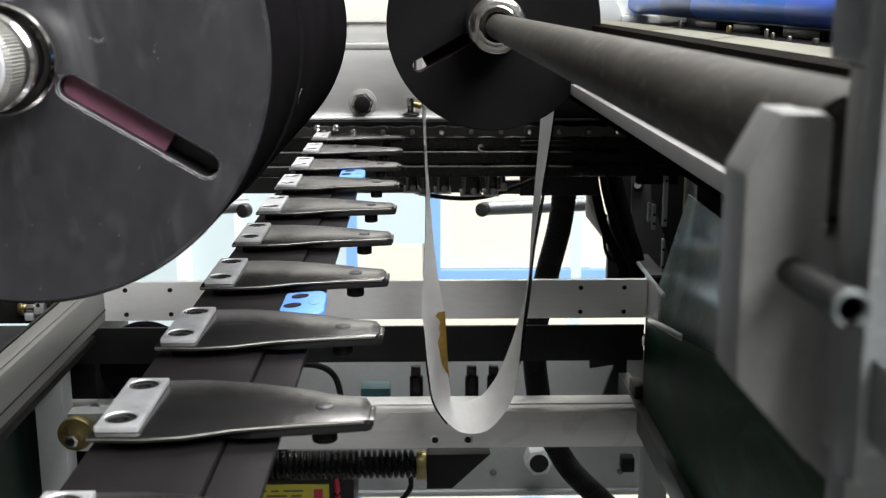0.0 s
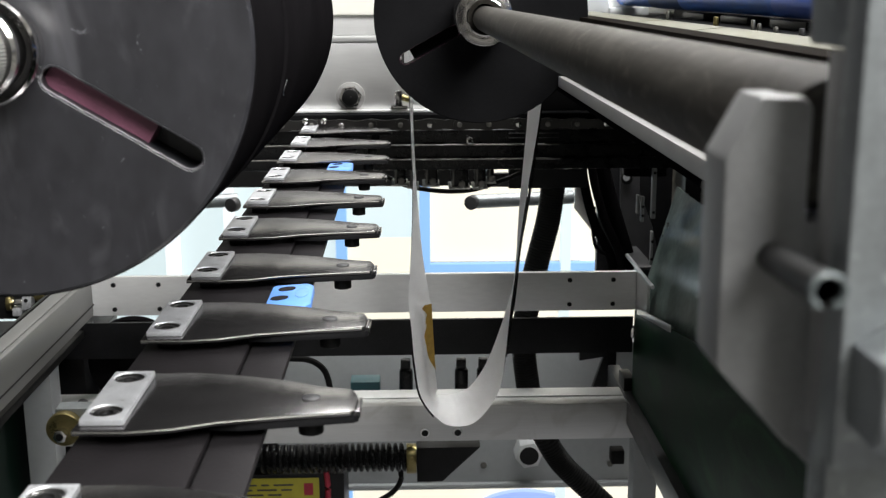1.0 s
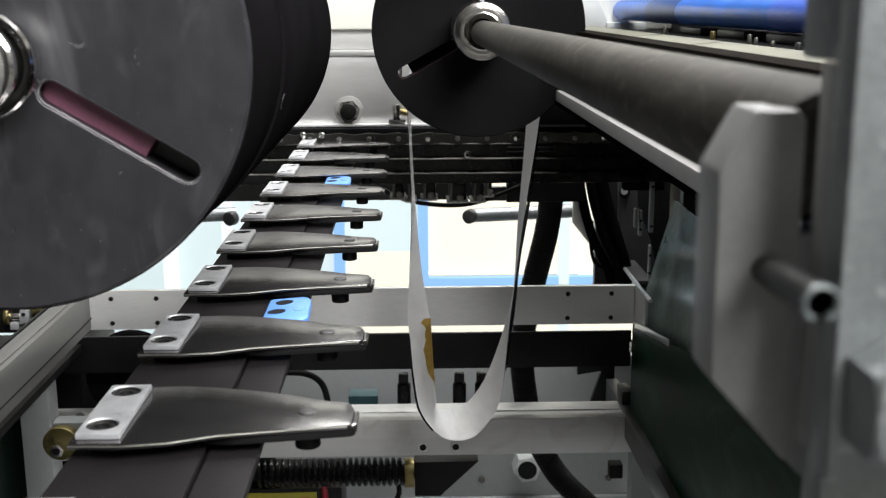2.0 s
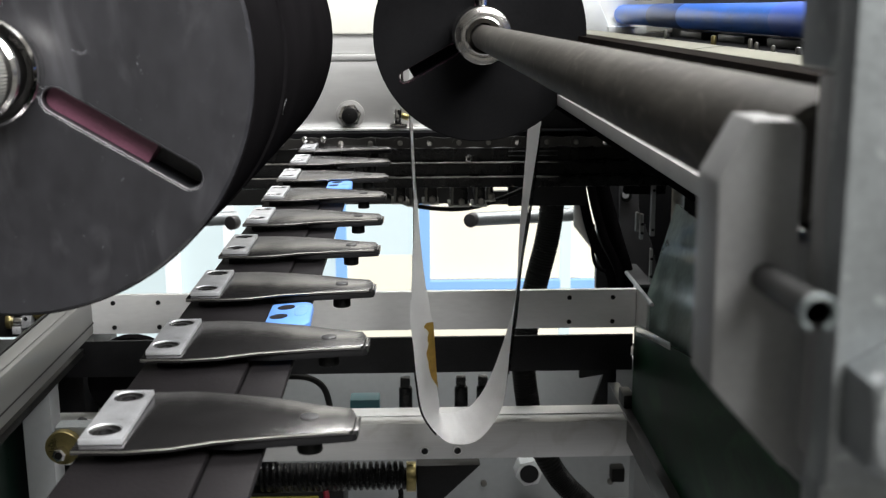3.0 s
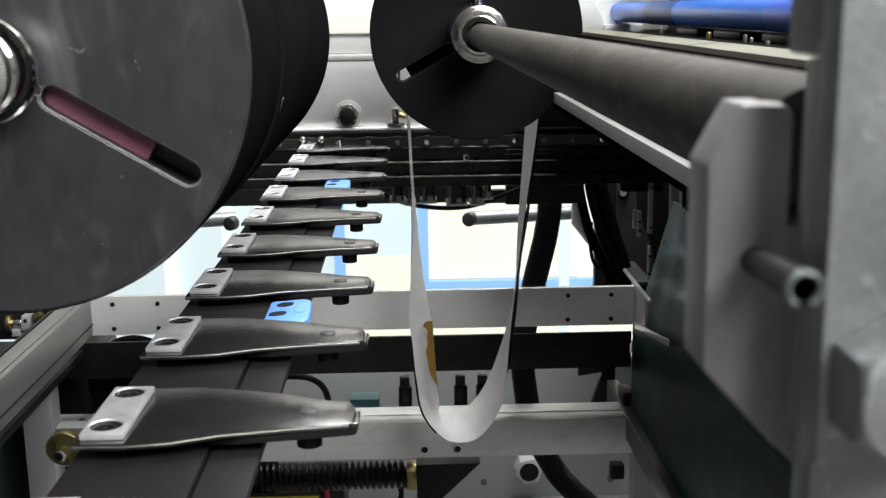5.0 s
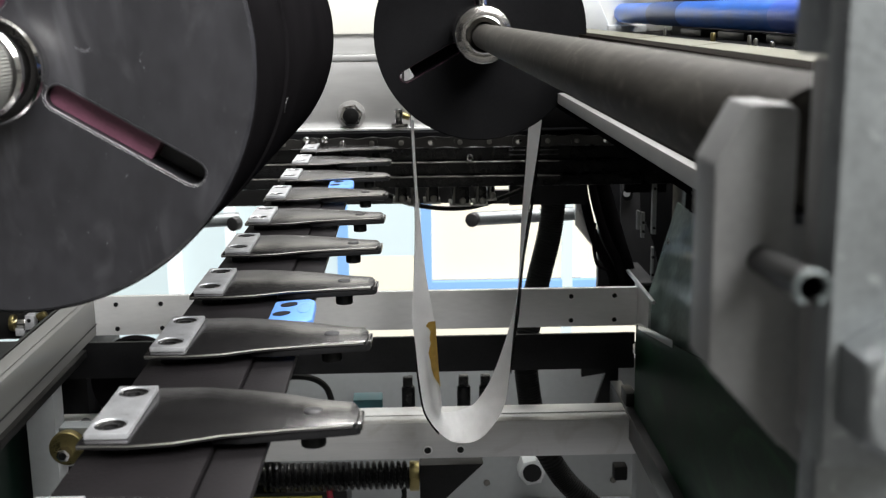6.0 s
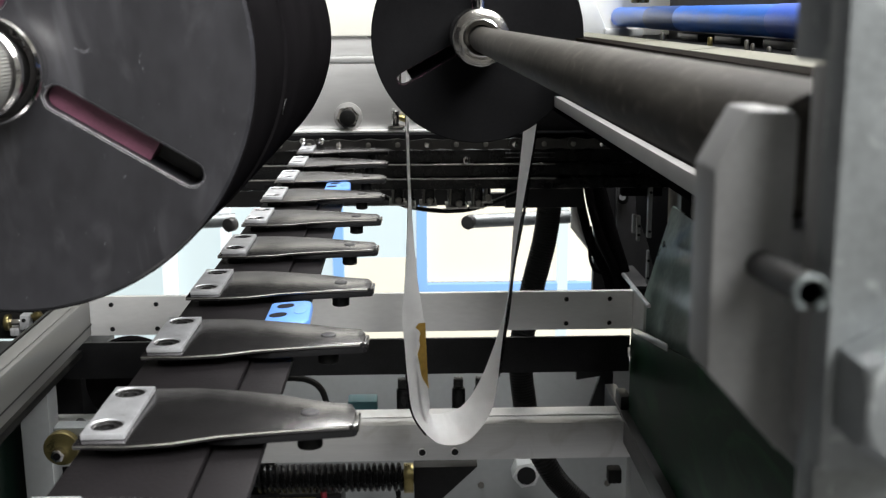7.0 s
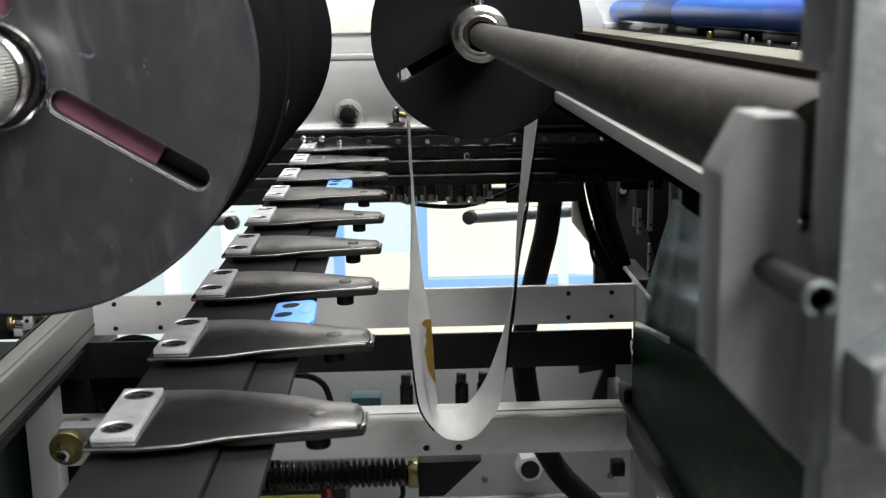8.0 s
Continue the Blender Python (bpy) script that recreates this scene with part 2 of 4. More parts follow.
# ---- room and backdrop ----
tagged(part("floor", box(B(), -2.5, 2.5, -2.5, 3.2, -1.45, -1.4, 0), FLOOR), "grey painted factory floor", "floor", "", "structure")
tagged(part("ceiling", box(B(), -2.5, 2.5, -2.5, 3.2, 1.9, 1.95, 0), ROOM), "cream factory ceiling", "ceiling", "", "structure")
# The unseen west wall is dark so that left-facing sides get less light.
for nm, b in (("wall_north", (-2.5, 2.5, 3.1, 3.2)), ("wall_south", (-2.5, 2.5, -2.5, -2.4)), ("wall_west", (-2.5, -2.4, -2.4, 3.1)), ("wall_east", (2.4, 2.5, -2.4, 3.1))):
    tagged(part(nm, box(B(), *b, -1.4, 1.9, 0), SHADE if nm == "wall_west" else ROOM), "unseen dark wall that dims the left" if nm == "wall_west" else "plain cream factory wall", "wall", "", "structure")
back = thing("backdrop", "glowing window wall with blue frames", "backdrop", "", "structure")
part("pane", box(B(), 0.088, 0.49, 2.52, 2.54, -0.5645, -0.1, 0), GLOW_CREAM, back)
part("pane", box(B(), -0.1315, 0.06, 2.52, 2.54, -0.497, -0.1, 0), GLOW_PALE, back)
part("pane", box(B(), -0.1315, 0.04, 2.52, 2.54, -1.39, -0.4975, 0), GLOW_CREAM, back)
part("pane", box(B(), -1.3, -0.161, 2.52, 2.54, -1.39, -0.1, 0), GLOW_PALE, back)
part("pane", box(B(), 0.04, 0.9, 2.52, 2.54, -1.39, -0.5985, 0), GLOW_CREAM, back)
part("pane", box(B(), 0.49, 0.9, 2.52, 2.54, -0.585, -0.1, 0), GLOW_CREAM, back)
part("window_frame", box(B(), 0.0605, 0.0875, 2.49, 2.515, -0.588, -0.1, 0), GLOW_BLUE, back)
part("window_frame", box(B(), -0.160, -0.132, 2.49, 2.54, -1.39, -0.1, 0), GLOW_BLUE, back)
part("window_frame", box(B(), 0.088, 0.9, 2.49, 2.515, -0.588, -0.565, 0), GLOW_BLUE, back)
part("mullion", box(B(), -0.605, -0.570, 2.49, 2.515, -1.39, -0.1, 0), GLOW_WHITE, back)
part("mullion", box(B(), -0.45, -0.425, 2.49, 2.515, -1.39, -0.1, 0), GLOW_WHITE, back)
# Glowing oval stands in for a blue patch of light on the floor.
part("blue_oval", prism(B(), [(0.345 + 0.155 * math.cos(math.tau * k / 32), -1.305 + 0.085 * math.sin(math.tau * k / 32)) for k in range(32)], "y", 2.495, 2.515), GLOW_OVAL, back)
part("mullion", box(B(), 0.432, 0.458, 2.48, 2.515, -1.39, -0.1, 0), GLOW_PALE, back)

# ---- machine frame ----
frame_thing = thing("cross_rail", "brushed aluminium cross rail with drilled holes", "machine rail")
part("rail", box(B(), -0.357, 0.309, 0.9245, 0.932, -0.2385, -0.1905), LIT_ALU, frame_thing)
for x in (-0.3191, -0.2656, 0.2281, 0.2809):
    for z in (-0.2002, -0.2304):
        part("bolt_hole", rod(B(), (x, 0.9235, z), (x, 0.93, z), 0.0028, seg=16), BLACK, frame_thing)
tagged(part("black_beam", box(B(), -0.40, 0.309, 0.934, 0.939, -0.296, -0.2505), BLACK), "black oxide steel cross beam", "machine beam")
low = thing("lower_rail", "brushed aluminium lower rail with step and two holes", "machine rail")
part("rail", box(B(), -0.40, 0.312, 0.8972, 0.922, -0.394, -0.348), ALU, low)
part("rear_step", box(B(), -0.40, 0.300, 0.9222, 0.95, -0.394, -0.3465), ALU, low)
for x in (0.0513, 0.0912):
    part("bolt_hole", rod(B(), (x, 0.8962, -0.3832), (x, 0.9, -0.3832), 0.0042, seg=20), BLACK, low)
    part("hole_rim", lathe(B(), [(0.0041, 0.8960), (0.0050, 0.8957), (0.0060, 0.8971)], (x, -0.3832), 24), LIT_ALU, low, "bright countersunk rim")
part("end_block", box(B(), 0.299, 0.312, 0.93, 0.965, -0.3465, -0.328, 0.002), BLACK, low)
# Darker copy of ALU: the side rail's dimness is put into its colour.
DIM_ALU = material("dim_side_rail_aluminium", (0.22, 0.22, 0.215), 0.42, 0.6, 0.14, 18, 0.04, (3, 0.15, 3))
left = thing("side_rail", "aluminium side rail with a long groove", "machine rail")
part("rail", box(B(), -0.356, -0.3325, -0.3, 0.885, -0.226, -0.180, 0.003), DIM_ALU, left)
part("groove", box(B(), -0.334, -0.3318, -0.3, 0.884, -0.2135, -0.212, 0), BLACK, left)
part("top_lip", box(B(), -0.354, -0.338, -0.3, 0.884, -0.1798, -0.1785, 0.0005), DIM_ALU, left)
tagged(part("side_post", box(B(), -0.415, -0.382, 0.86, 0.895, -1.4, -0.2265, 0.001), PANEL), "white painted steel frame post", "machine post")
tagged(part("side_post", box(B(), 0.315, 0.345, 0.93, 0.96, -1.4, -0.394, 0.001), PANEL), "white painted steel frame post", "machine post")


# ---- conveyor ----
belt = thing("conveyor_belt", "black rubber conveyor belt in two strips", "conveyor belt")
part("wide_strip", box(B(), -0.079, -0.0342, -0.34, 0.79, -0.0110, -0.0075), BELT, belt)
part("narrow_strip", box(B(), -0.0334, -0.0158, -0.34, 0.79, -0.0128, -0.0092), BELT_GREY, belt)
part("support_bar", box(B(), -0.072, -0.022, -0.34, 0.82, -0.026, -0.0130), BLACK, belt)


def carve(ob, tool_bm):
    """Cut a tool's shape out of a part."""
    tool = part("tool", tool_bm, BLACK, None, "", False)
    cutter = ob.modifiers.new("cut", "BOOLEAN")
    cutter.object, cutter.operation, cutter.solver = tool, "DIFFERENCE", "EXACT"
    bpy.context.view_layer.update()
    made = bpy.data.meshes.new_from_object(ob.evaluated_get(bpy.context.evaluated_depsgraph_get()))
    ob.modifiers.clear()
    ob.data = made
    made.set_sharp_from_angle(angle=radians(32))
    bpy.data.objects.remove(tool)


def gripper():
    g = thing("gripper_plate", "worn steel gripper plate with zinc clamp pad on the belt", "gripper", "gripper plates on the belt")
    outline = [(-0.0778, -0.0255), (-0.060, -0.0262), (-0.045, -0.0240), (-0.030, -0.0188), (-0.008, -0.0146), (0.0148, -0.0110), (0.0160, -0.0098), (0.0166, 0.0050), (0.0146, 0.0122),
               (0.001, 0.0170), (-0.007, 0.0212), (-0.014, 0.0243), (-0.030, 0.0288), (-0.047, 0.0318), (-0.0625, 0.0322), (-0.0776, 0.0322)]
    bm = prism(B(), outline, "z", -0.0028, -0.0010, 0.0004)
    for cut in range(1, 16):
        x = -0.0776 + cut * 0.006
        bmesh.ops.bisect_plane(bm, geom=bm.verts[:] + bm.edges[:] + bm.faces[:], plane_co=(x, 0, 0), plane_no=(1, 0, 0))
    for v in bm.verts:
        u = max(0, min(1, (v.co.x + 0.060) / 0.062))
        v.co.z += 0.0004 * math.sin(math.pi * u) * (0.5 + v.co.y / 0.05)
        w = max(0, min(1, (v.co.x + 0.052) / 0.034))
        v.co.z += v.co.y * -0.020 * w * w * (3 - 2 * w)
    part("leaf", bm, STEEL, g)
    edge = [Vector(p) for p in ((-0.0776, -0.0256, -0.0016), (-0.060, -0.0263, -0.0016), (-0.045, -0.0241, -0.0016), (-0.030, -0.0189, -0.0016), (-0.008, -0.0147, -0.0016), (0.0146, -0.0111, -0.0016))]
    for p in edge:
        w = max(0, min(1, (p.x + 0.052) / 0.034))
        p.z += p.y * -0.020 * w * w * (3 - 2 * w)
    # Thin pale tube stands in for the highlight on the worn front edge.
    part("worn_lit_edge", pipe(B(), edge, 0.00028, 6), SHAFT, g, "worn edge with its highlight built in")
    tip = prism(B(), [(-0.034, -0.0150), (-0.024, -0.0160), (-0.008, -0.0138), (0.0160, -0.0100), (0.0174, -0.0085), (0.0178, 0.0045), (0.0156, 0.0110), (0.001, 0.0150), (-0.040, 0.0200)], "z", -0.0058, -0.0029, 0.0005)
    part("under_plate", tip, BLACK, g, "dark steel plate under the leaf")
    part("tip_edge", prism(B(), [(0.0162, -0.0094), (0.0180, -0.0080), (0.0184, 0.0042), (0.0168, 0.0050)], "z", -0.0048, -0.0016, 0.0005), STEEL, g, "bright rounded tip edge")
    part("pin", rod(B(), (0, 0.0025, -0.0022), (0, 0.0025, -0.0003), 0.0034, seg=20, bevel=0.0004), GREY_PLATE, g)
    part("foot", rod(B(), (0, -0.001, -0.0125), (0, -0.001, -0.0059), 0.0046, seg=20, bevel=0.0006), RUBBER, g, "black rubber foot")
    part("spacer", box(B(), -0.073, -0.063, -0.016, 0.0240, -0.0074, -0.0021, 0.0004), BLACK, g)
    pad = part("clamp_pad", box(B(), -0.0762, -0.0612, -0.0215, 0.0285, -0.0009, 0.0014, 0.0006), PAD, g, "bright zinc clamp pad")
    for y in (-0.0125, 0.0213):
        carve(pad, rod(B(), (-0.0692, y, -0.0012), (-0.0692, y, 0.0016), 0.0036, 0.0062, seg=28))
        bm = B()
        rings = [[bm.verts.new((-0.0692 + r * math.cos(math.tau * k / 28), y + r * math.sin(math.tau * k / 28), z)) for k in range(28)] for r, z in ((0.0060, 0.0013), (0.0050, 0.0004), (0.0044, 0.0001), (0.0040, 0.0004), (0.0026, 0.0004), (0.0024, -0.0010))]
        for p, q in zip(rings, rings[1:]):
            for k in range(28):
                bm.faces.new((p[k], p[(k + 1) % 28], q[(k + 1) % 28], q[k]))
        part("screw_head", bm, SINK, pad)
        part("socket", rod(B(), (-0.0692, y, -0.0012), (-0.0692, y, -0.0004), 0.0026, seg=6), BLACK, pad)
    return g


first = gripper()
first.location = (0, -0.1, 0)
for k in range(0, 9):
    copy_thing(first, pose(0, 0.1 * k, 0))


def insert(y):
    b = thing("blue_insert", "blue plastic belt insert with two holes", "belt insert", "blue belt inserts")
    part("block", prism(B(), [(-0.0335, y - 0.020), (-0.0145, y - 0.024), (-0.0115, y - 0.018), (-0.0125, y + 0.016), (-0.016, y + 0.021), (-0.0335, y + 0.016)], "z", -0.0090, -0.0032, 0.0022), BLUE, b)
    for dx, dy, w in ((-0.0255, 0.008, 0.0040), (-0.0275, -0.009, 0.0040)):
        oval = [(dx + w * math.cos(math.tau * k / 20) + 0.35 * w * math.sin(math.tau * k / 20), y + dy + 0.0042 * math.sin(math.tau * k / 20)) for k in range(20)]
        part("hole", prism(B(), oval, "z", -0.0042, -0.0029), BELT, b, "dark slanted oval hole")
    part("worn_patch", prism(B(), [(-0.0175 + 0.0036 * math.cos(math.tau * k / 14), y + 0.001 + 0.009 * math.sin(math.tau * k / 14)) for k in range(14)], "z", -0.0036, -0.00295), WORN_BLUE, b, "greyish worn patch")


insert(0.155)
insert(0.566)

# ---- drums ----
AX, AZ = -0.1024, 0.1247
drum = thing("drum", "dark grey plastic drum with a slotted face and steel collar", "drum")
front = lathe(B(), [(0.0, 0.004), (0.0860, 0.004), (0.0871, 0.0052), (0.0871, 0.094), (0.0865, 0.095), (0.0, 0.095)], (AX, AZ), 128)
face = part("front_disc", front, DRUM, drum)


def slot_outline(r0, r1, w, n=8, turn=-31.3, cx=AX, cz=AZ):
    sx, sz = math.cos(radians(turn)), math.sin(radians(turn))
    pts = []
    for c, s in ((r1, -90), (r0, 90)):
        for k in range(n + 1):
            a = radians(s + 180 * k / n)
            u, v = c + w * math.cos(a), w * math.sin(a)
            pts.append((cx + u * sx - v * sz, cz + u * sz + v * sx))
    return pts


def core_outline(r0, r1, w, turn):
    """A core that is round at its inner end and cut straight at its outer one."""
    pts = [(r1, w), (r1, -w)] + [(r0 + w * math.cos(radians(270 - 22.5 * k)), w * math.sin(radians(270 - 22.5 * k))) for k in range(9)]
    ca, sa = math.cos(radians(turn)), math.sin(radians(turn))
    return [(AX + u * ca - v * sa, AZ + u * sa + v * ca) for u, v in pts]


def cut_slots(ob, turns, cx, cz, r0, r1, w, y0, y1):
    """Cut radial slots into a disc, from y0 to y1."""
    for a in turns:
        carve(ob, prism(B(), slot_outline(r0, r1, w, 8, a, cx, cz), "y", y0, y1))


def rim(r0, r1, w, turn, cx, cz, y):
    """The chamfer round a slot: a narrow sloping band."""
    bm = B()
    a = [bm.verts.new((p[0], y + 0.0009, p[1])) for p in slot_outline(r0, r1, w - 0.0001, 8, turn, cx, cz)]
    b = [bm.verts.new((p[0], y - 0.0001, p[1])) for p in slot_outline(r0, r1, w + 0.0006, 8, turn, cx, cz)]
    for k in range(len(a)):
        m = (k + 1) % len(a)
        bm.faces.new((a[k], a[m], b[m], b[k]))
    return bm


TURNS = (-30.9, 89.1, 209.1)


def smear(m, color, lo, hi, size, stretch):
    """Pale rub marks, or darker smears, over a base colour."""
    n, l = m.node_tree.nodes, m.node_tree.links
    b = n["Principled BSDF"]
    old = b.inputs["Base Color"].links[0].from_socket
    co, mp, nz, mr, mix = (n.new(k) for k in ("ShaderNodeTexCoord", "ShaderNodeMapping", "ShaderNodeTexNoise", "ShaderNodeMapRange", "ShaderNodeMix"))
    mp.inputs["Scale"].default_value = stretch
    nz.inputs["Scale"].default_value, nz.inputs["Detail"].default_value, nz.inputs["Distortion"].default_value = size, 8, 1.2
    mr.inputs["From Min"].default_value, mr.inputs["From Max"].default_value, mr.inputs["To Max"].default_value = lo, hi, 0.75
    mix.data_type = "RGBA"
    l.new(co.outputs["Object"], mp.inputs["Vector"])
    l.new(mp.outputs[0], nz.inputs["Vector"])
    l.new(nz.outputs["Fac"], mr.inputs["Value"])
    l.new(mr.outputs[0], mix.inputs["Factor"])
    l.new(old, mix.inputs[6])
    mix.inputs[7].default_value = (*color, 1)
    l.new(mix.outputs[2], b.inputs["Base Color"])


smear(DRUM, (0.075, 0.075, 0.083), 0.55, 0.78, 34, (1.5, 1, 0.6))
smear(DRUM, (0.22, 0.22, 0.24), 0.70, 0.77, 230, (1, 1, 0.8))
smear(LONG, (0.080, 0.075, 0.066), 0.48, 0.80, 55, (1, 0.4, 1))
smear(LONG, (0.105, 0.098, 0.085), 0.56, 0.72, 190, (1, 0.6, 1))
smear(GREEN, (0.018, 0.085, 0.028), 0.50, 0.74, 14, (1, 0.5, 1.4))
smear(PAD, (0.34, 0.34, 0.35), 0.60, 0.75, 170, (1, 1, 1))
# Darker smears on ALU: stains, with dimming put into the rails' colour.
smear(ALU, (0.50, 0.49, 0.47), 0.55, 0.78, 22, (1, 1, 1))
smear(ALU_DULL, (0.52, 0.55, 0.56), 0.60, 0.72, 180, (1, 1, 0.7))
smear(STEEL, (0.32, 0.31, 0.30), 0.62, 0.78, 60, (0.6, 1, 1))
cut_slots(face, TURNS, AX, AZ, 0.0222, 0.0742, 0.0043, -0.02, 0.022)
for a in TURNS:
    part("slot_rim", rim(0.0222, 0.0742, 0.0043, a, AX, AZ, 0.004), RIM, drum)
    part("slot_core", prism(B(), core_outline(0.0222, 0.0590, 0.0041, a), "y", 0.0095, 0.0215), PINK, drum, "dull magenta core in the slot")
# Rim band and rear disc carry the shade of their sides in the colour.
part("rim_band", lathe(B(), [(0.0870, 0.0054), (0.0876, 0.0062), (0.0876, 0.0935), (0.0870, 0.0945)], (AX, AZ), 128), SHADE_BLACK, drum, "black rim, its shade put into the colour")
part("rear_disc", lathe(B(), [(0.0, 0.0965), (0.0875, 0.0965), (0.0885, 0.0975), (0.0885, 0.388), (0.0875, 0.39), (0.0, 0.39)], (AX, AZ), 128), SHADE_BLACK, drum)
ca, sa = math.cos(radians(-15.3)), math.sin(radians(-15.3))
hole = part("radial_hole", rod(B(), (AX + 0.0860 * ca, 0.108, AZ + 0.0860 * sa), (AX + 0.0887 * ca, 0.108, AZ + 0.0887 * sa), 0.0034, seg=20), DARK, drum, "set screw hole")
part("bore", rod(B(), (AX + 0.0870 * ca, 0.108, AZ + 0.0870 * sa), (AX + 0.0889 * ca, 0.108, AZ + 0.0889 * sa), 0.0029, seg=16), SHADE_BLACK, hole)
COL = (AX + 0.0014, AZ - 0.0012)
part("collar", lathe(B(), [(0.0158, 0.0045), (0.0160, -0.0040), (0.0176, -0.0080), (0.0182, -0.0095), (0.0182, -0.0118), (0.0174, -0.0130), (0.0166, -0.0122), (0.0158, -0.0060)], COL, 64), CHROME, drum, "polished steel collar")
part("neck", lathe(B(), [(0.0158, -0.0055), (0.0132, -0.0065), (0.0130, -0.0190)], COL, 64), SINK, drum)
part("inner_ring", lathe(B(), [(0.0130, -0.0185), (0.0150, -0.0200), (0.0160, -0.0215), (0.0160, -0.0240), (0.0148, -0.0250), (0.0130, -0.0250)], COL, 64), CHROME, drum)
part("thread", lathe(B(), [(0.0128, -0.0245), (0.0128, -0.0330)], COL, 48), SINK, drum)
knurl = B()
lathe(knurl, [(0.0, -0.0465), (0.0148, -0.0465), (0.0163, -0.0445), (0.0163, -0.0335), (0.0150, -0.0320), (0.0120, -0.0318)], COL, 180)
for v in knurl.verts:
    d = Vector((v.co.x - COL[0], 0, v.co.z - COL[1]))
    if 0.016 < d.length and round(math.atan2(d.z, d.x) / math.tau * 180) % 2:
        v.co -= d.normalized() * 0.0004
part("knurled_nut", knurl, KNURL, drum)
part("nut_face", lathe(B(), [(0.0, -0.0472), (0.0140, -0.0472), (0.0148, -0.0464), (0.0, -0.0463)], COL, 48), PAD, drum)
part("shaft", rod(B(), (AX, 0.39, AZ), (AX, 0.9214, AZ), 0.0105), SHAFT, drum)

CX, CZ = 0.1013, 0.1194
disc = thing("slotted_disc", "black plastic disc with radial slots on a shaft", "disc")
plate2 = part("disc", lathe(B(), [(0.0, 0.64), (0.0952, 0.64), (0.0960, 0.641), (0.0960, 0.668), (0.0, 0.668)], (CX, CZ), 128), DISC, disc)
cut_slots(plate2, TURNS, CX, CZ, 0.022, 0.0775, 0.0052, 0.60, 0.69)
for a in TURNS:
    part("slot_rim", rim(0.028, 0.0775, 0.0052, a, CX, CZ, 0.64), PINK if a > 80 else DISC, disc)
part("backing_hub", lathe(B(), [(0.0, 0.6685), (0.0715, 0.6685), (0.0715, 0.72), (0.0, 0.72)], (CX, CZ), 64), DISC, disc)
part("spoke", rod(B(), (CX + 0.0015, 0.625, CZ + 0.024), (CX + 0.0015, 0.625, CZ + 0.09), 0.0042), CHROME, disc, "polished upright spoke")
part("spoke", rod(B(), (CX - 0.0705, 0.655, CZ - 0.052), (CX - 0.0705, 0.655, CZ - 0.030), 0.0012), CHROME, disc)
part("collar", lathe(B(), [(0.0108, 0.586), (0.0150, 0.581), (0.0162, 0.5815), (0.0172, 0.588), (0.0190, 0.5915), (0.0218, 0.5895), (0.0238, 0.5885), (0.0252, 0.5905), (0.0257, 0.596), (0.0257, 0.6405), (0.0108, 0.6405)], (CX, CZ), 64), CHROME, disc, "polished steel collar")
part("shaft", rod(B(), (0.0994, -0.2188, 0.1204), (0.1031, 0.9214, 0.1167), 0.0107, seg=64, bevel=0.0045), LONG, disc, "long dull steel shaft")

# ---- near clamp and column ----
def bolt_head(c, r, y0, y1):
    """A hex head whose front corners are turned off to a cone."""
    bm = B()
    rings = []
    for y, k, rounded in ((y1, 1.0, 0.0), (y0 + 0.0016, 1.0, 0.0), (y0 + 0.0004, 0.93, 0.7), (y0, 0.86, 1.0)):
        ring_pts = []
        for a in range(48):
            deg = a * 7.5
            flat = 0.866 / math.cos(radians((deg % 60) - 30))
            ring_pts.append(bm.verts.new((c[0] + r * k * (flat * (1 - rounded) + rounded * 0.92) * math.cos(radians(deg + 30)), y, c[1] + r * k * (flat * (1 - rounded) + rounded * 0.92) * math.sin(radians(deg + 30)))))
        rings.append(ring_pts)
    for p, q in zip(rings, rings[1:]):
        for a in range(48):
            bm.faces.new((p[a], p[(a + 1) % 48], q[(a + 1) % 48], q[a]))
    bm.faces.new(rings[-1])
    return bm



col = thing("clamp_column", "grey cast metal column with a hex bolt", "machine column")
part("column_plate", box(B(), 0.0930, 0.135, -0.240, -0.233, 0.0785, 0.20, 0.0008), ALU_DULL, col)
part("column_head", box(B(), 0.0932, 0.135, -0.2329, -0.219, 0.1345, 0.20, 0.001), ALU_DULL, col)
part("column_side", box(B(), 0.0933, 0.0985, -0.2328, -0.2268, 0.0797, 0.1343, 0.0008), BLOCK, col, "dark shaded column flank")
part("column_ledge", box(B(), 0.0950, 0.135, -0.2329, -0.2255, 0.064, 0.0795, 0.001), ALU_DULL, col)
part("hex_bolt", bolt_head((0.1043, 0.0910), 0.0112, -0.250, -0.2402), ALU_DULL, col, "worn chamfered bolt head")
block = thing("clamp_block", "chamfered grey steel clamp block holding the shaft", "clamp")
part("block", prism(B(), [(0.0819, 0.1182), (0.0867, 0.1272), (0.0928, 0.1272), (0.0942, 0.1258), (0.0942, 0.0734), (0.0821, 0.0868)], "y", -0.2208, -0.2085, 0.0006), BLOCK, block)
part("back_web", prism(B(), [(0.0934, 0.1087), (0.1209, 0.1087), (0.1209, 0.0463), (0.0934, 0.0746)], "y", -0.2191, -0.2087, 0.0006), BLOCK, block)
pinb = lathe(B(), [(0.0015, -0.2600), (0.0015, -0.2642), (0.0020, -0.2642), (0.0021, -0.2637), (0.0021, -0.2075), (0.0013, -0.2075)], (0, 0), 40)
for v in pinb.verts:
    k = (v.co.y + 0.2642) / 0.0558
    v.co.x += 0.0812 + k * 0.0105
    v.co.z += 0.1105 - k * 0.0086
ring = B()
ends = [radians(-62 + 304 * k / 28) for k in range(29)]
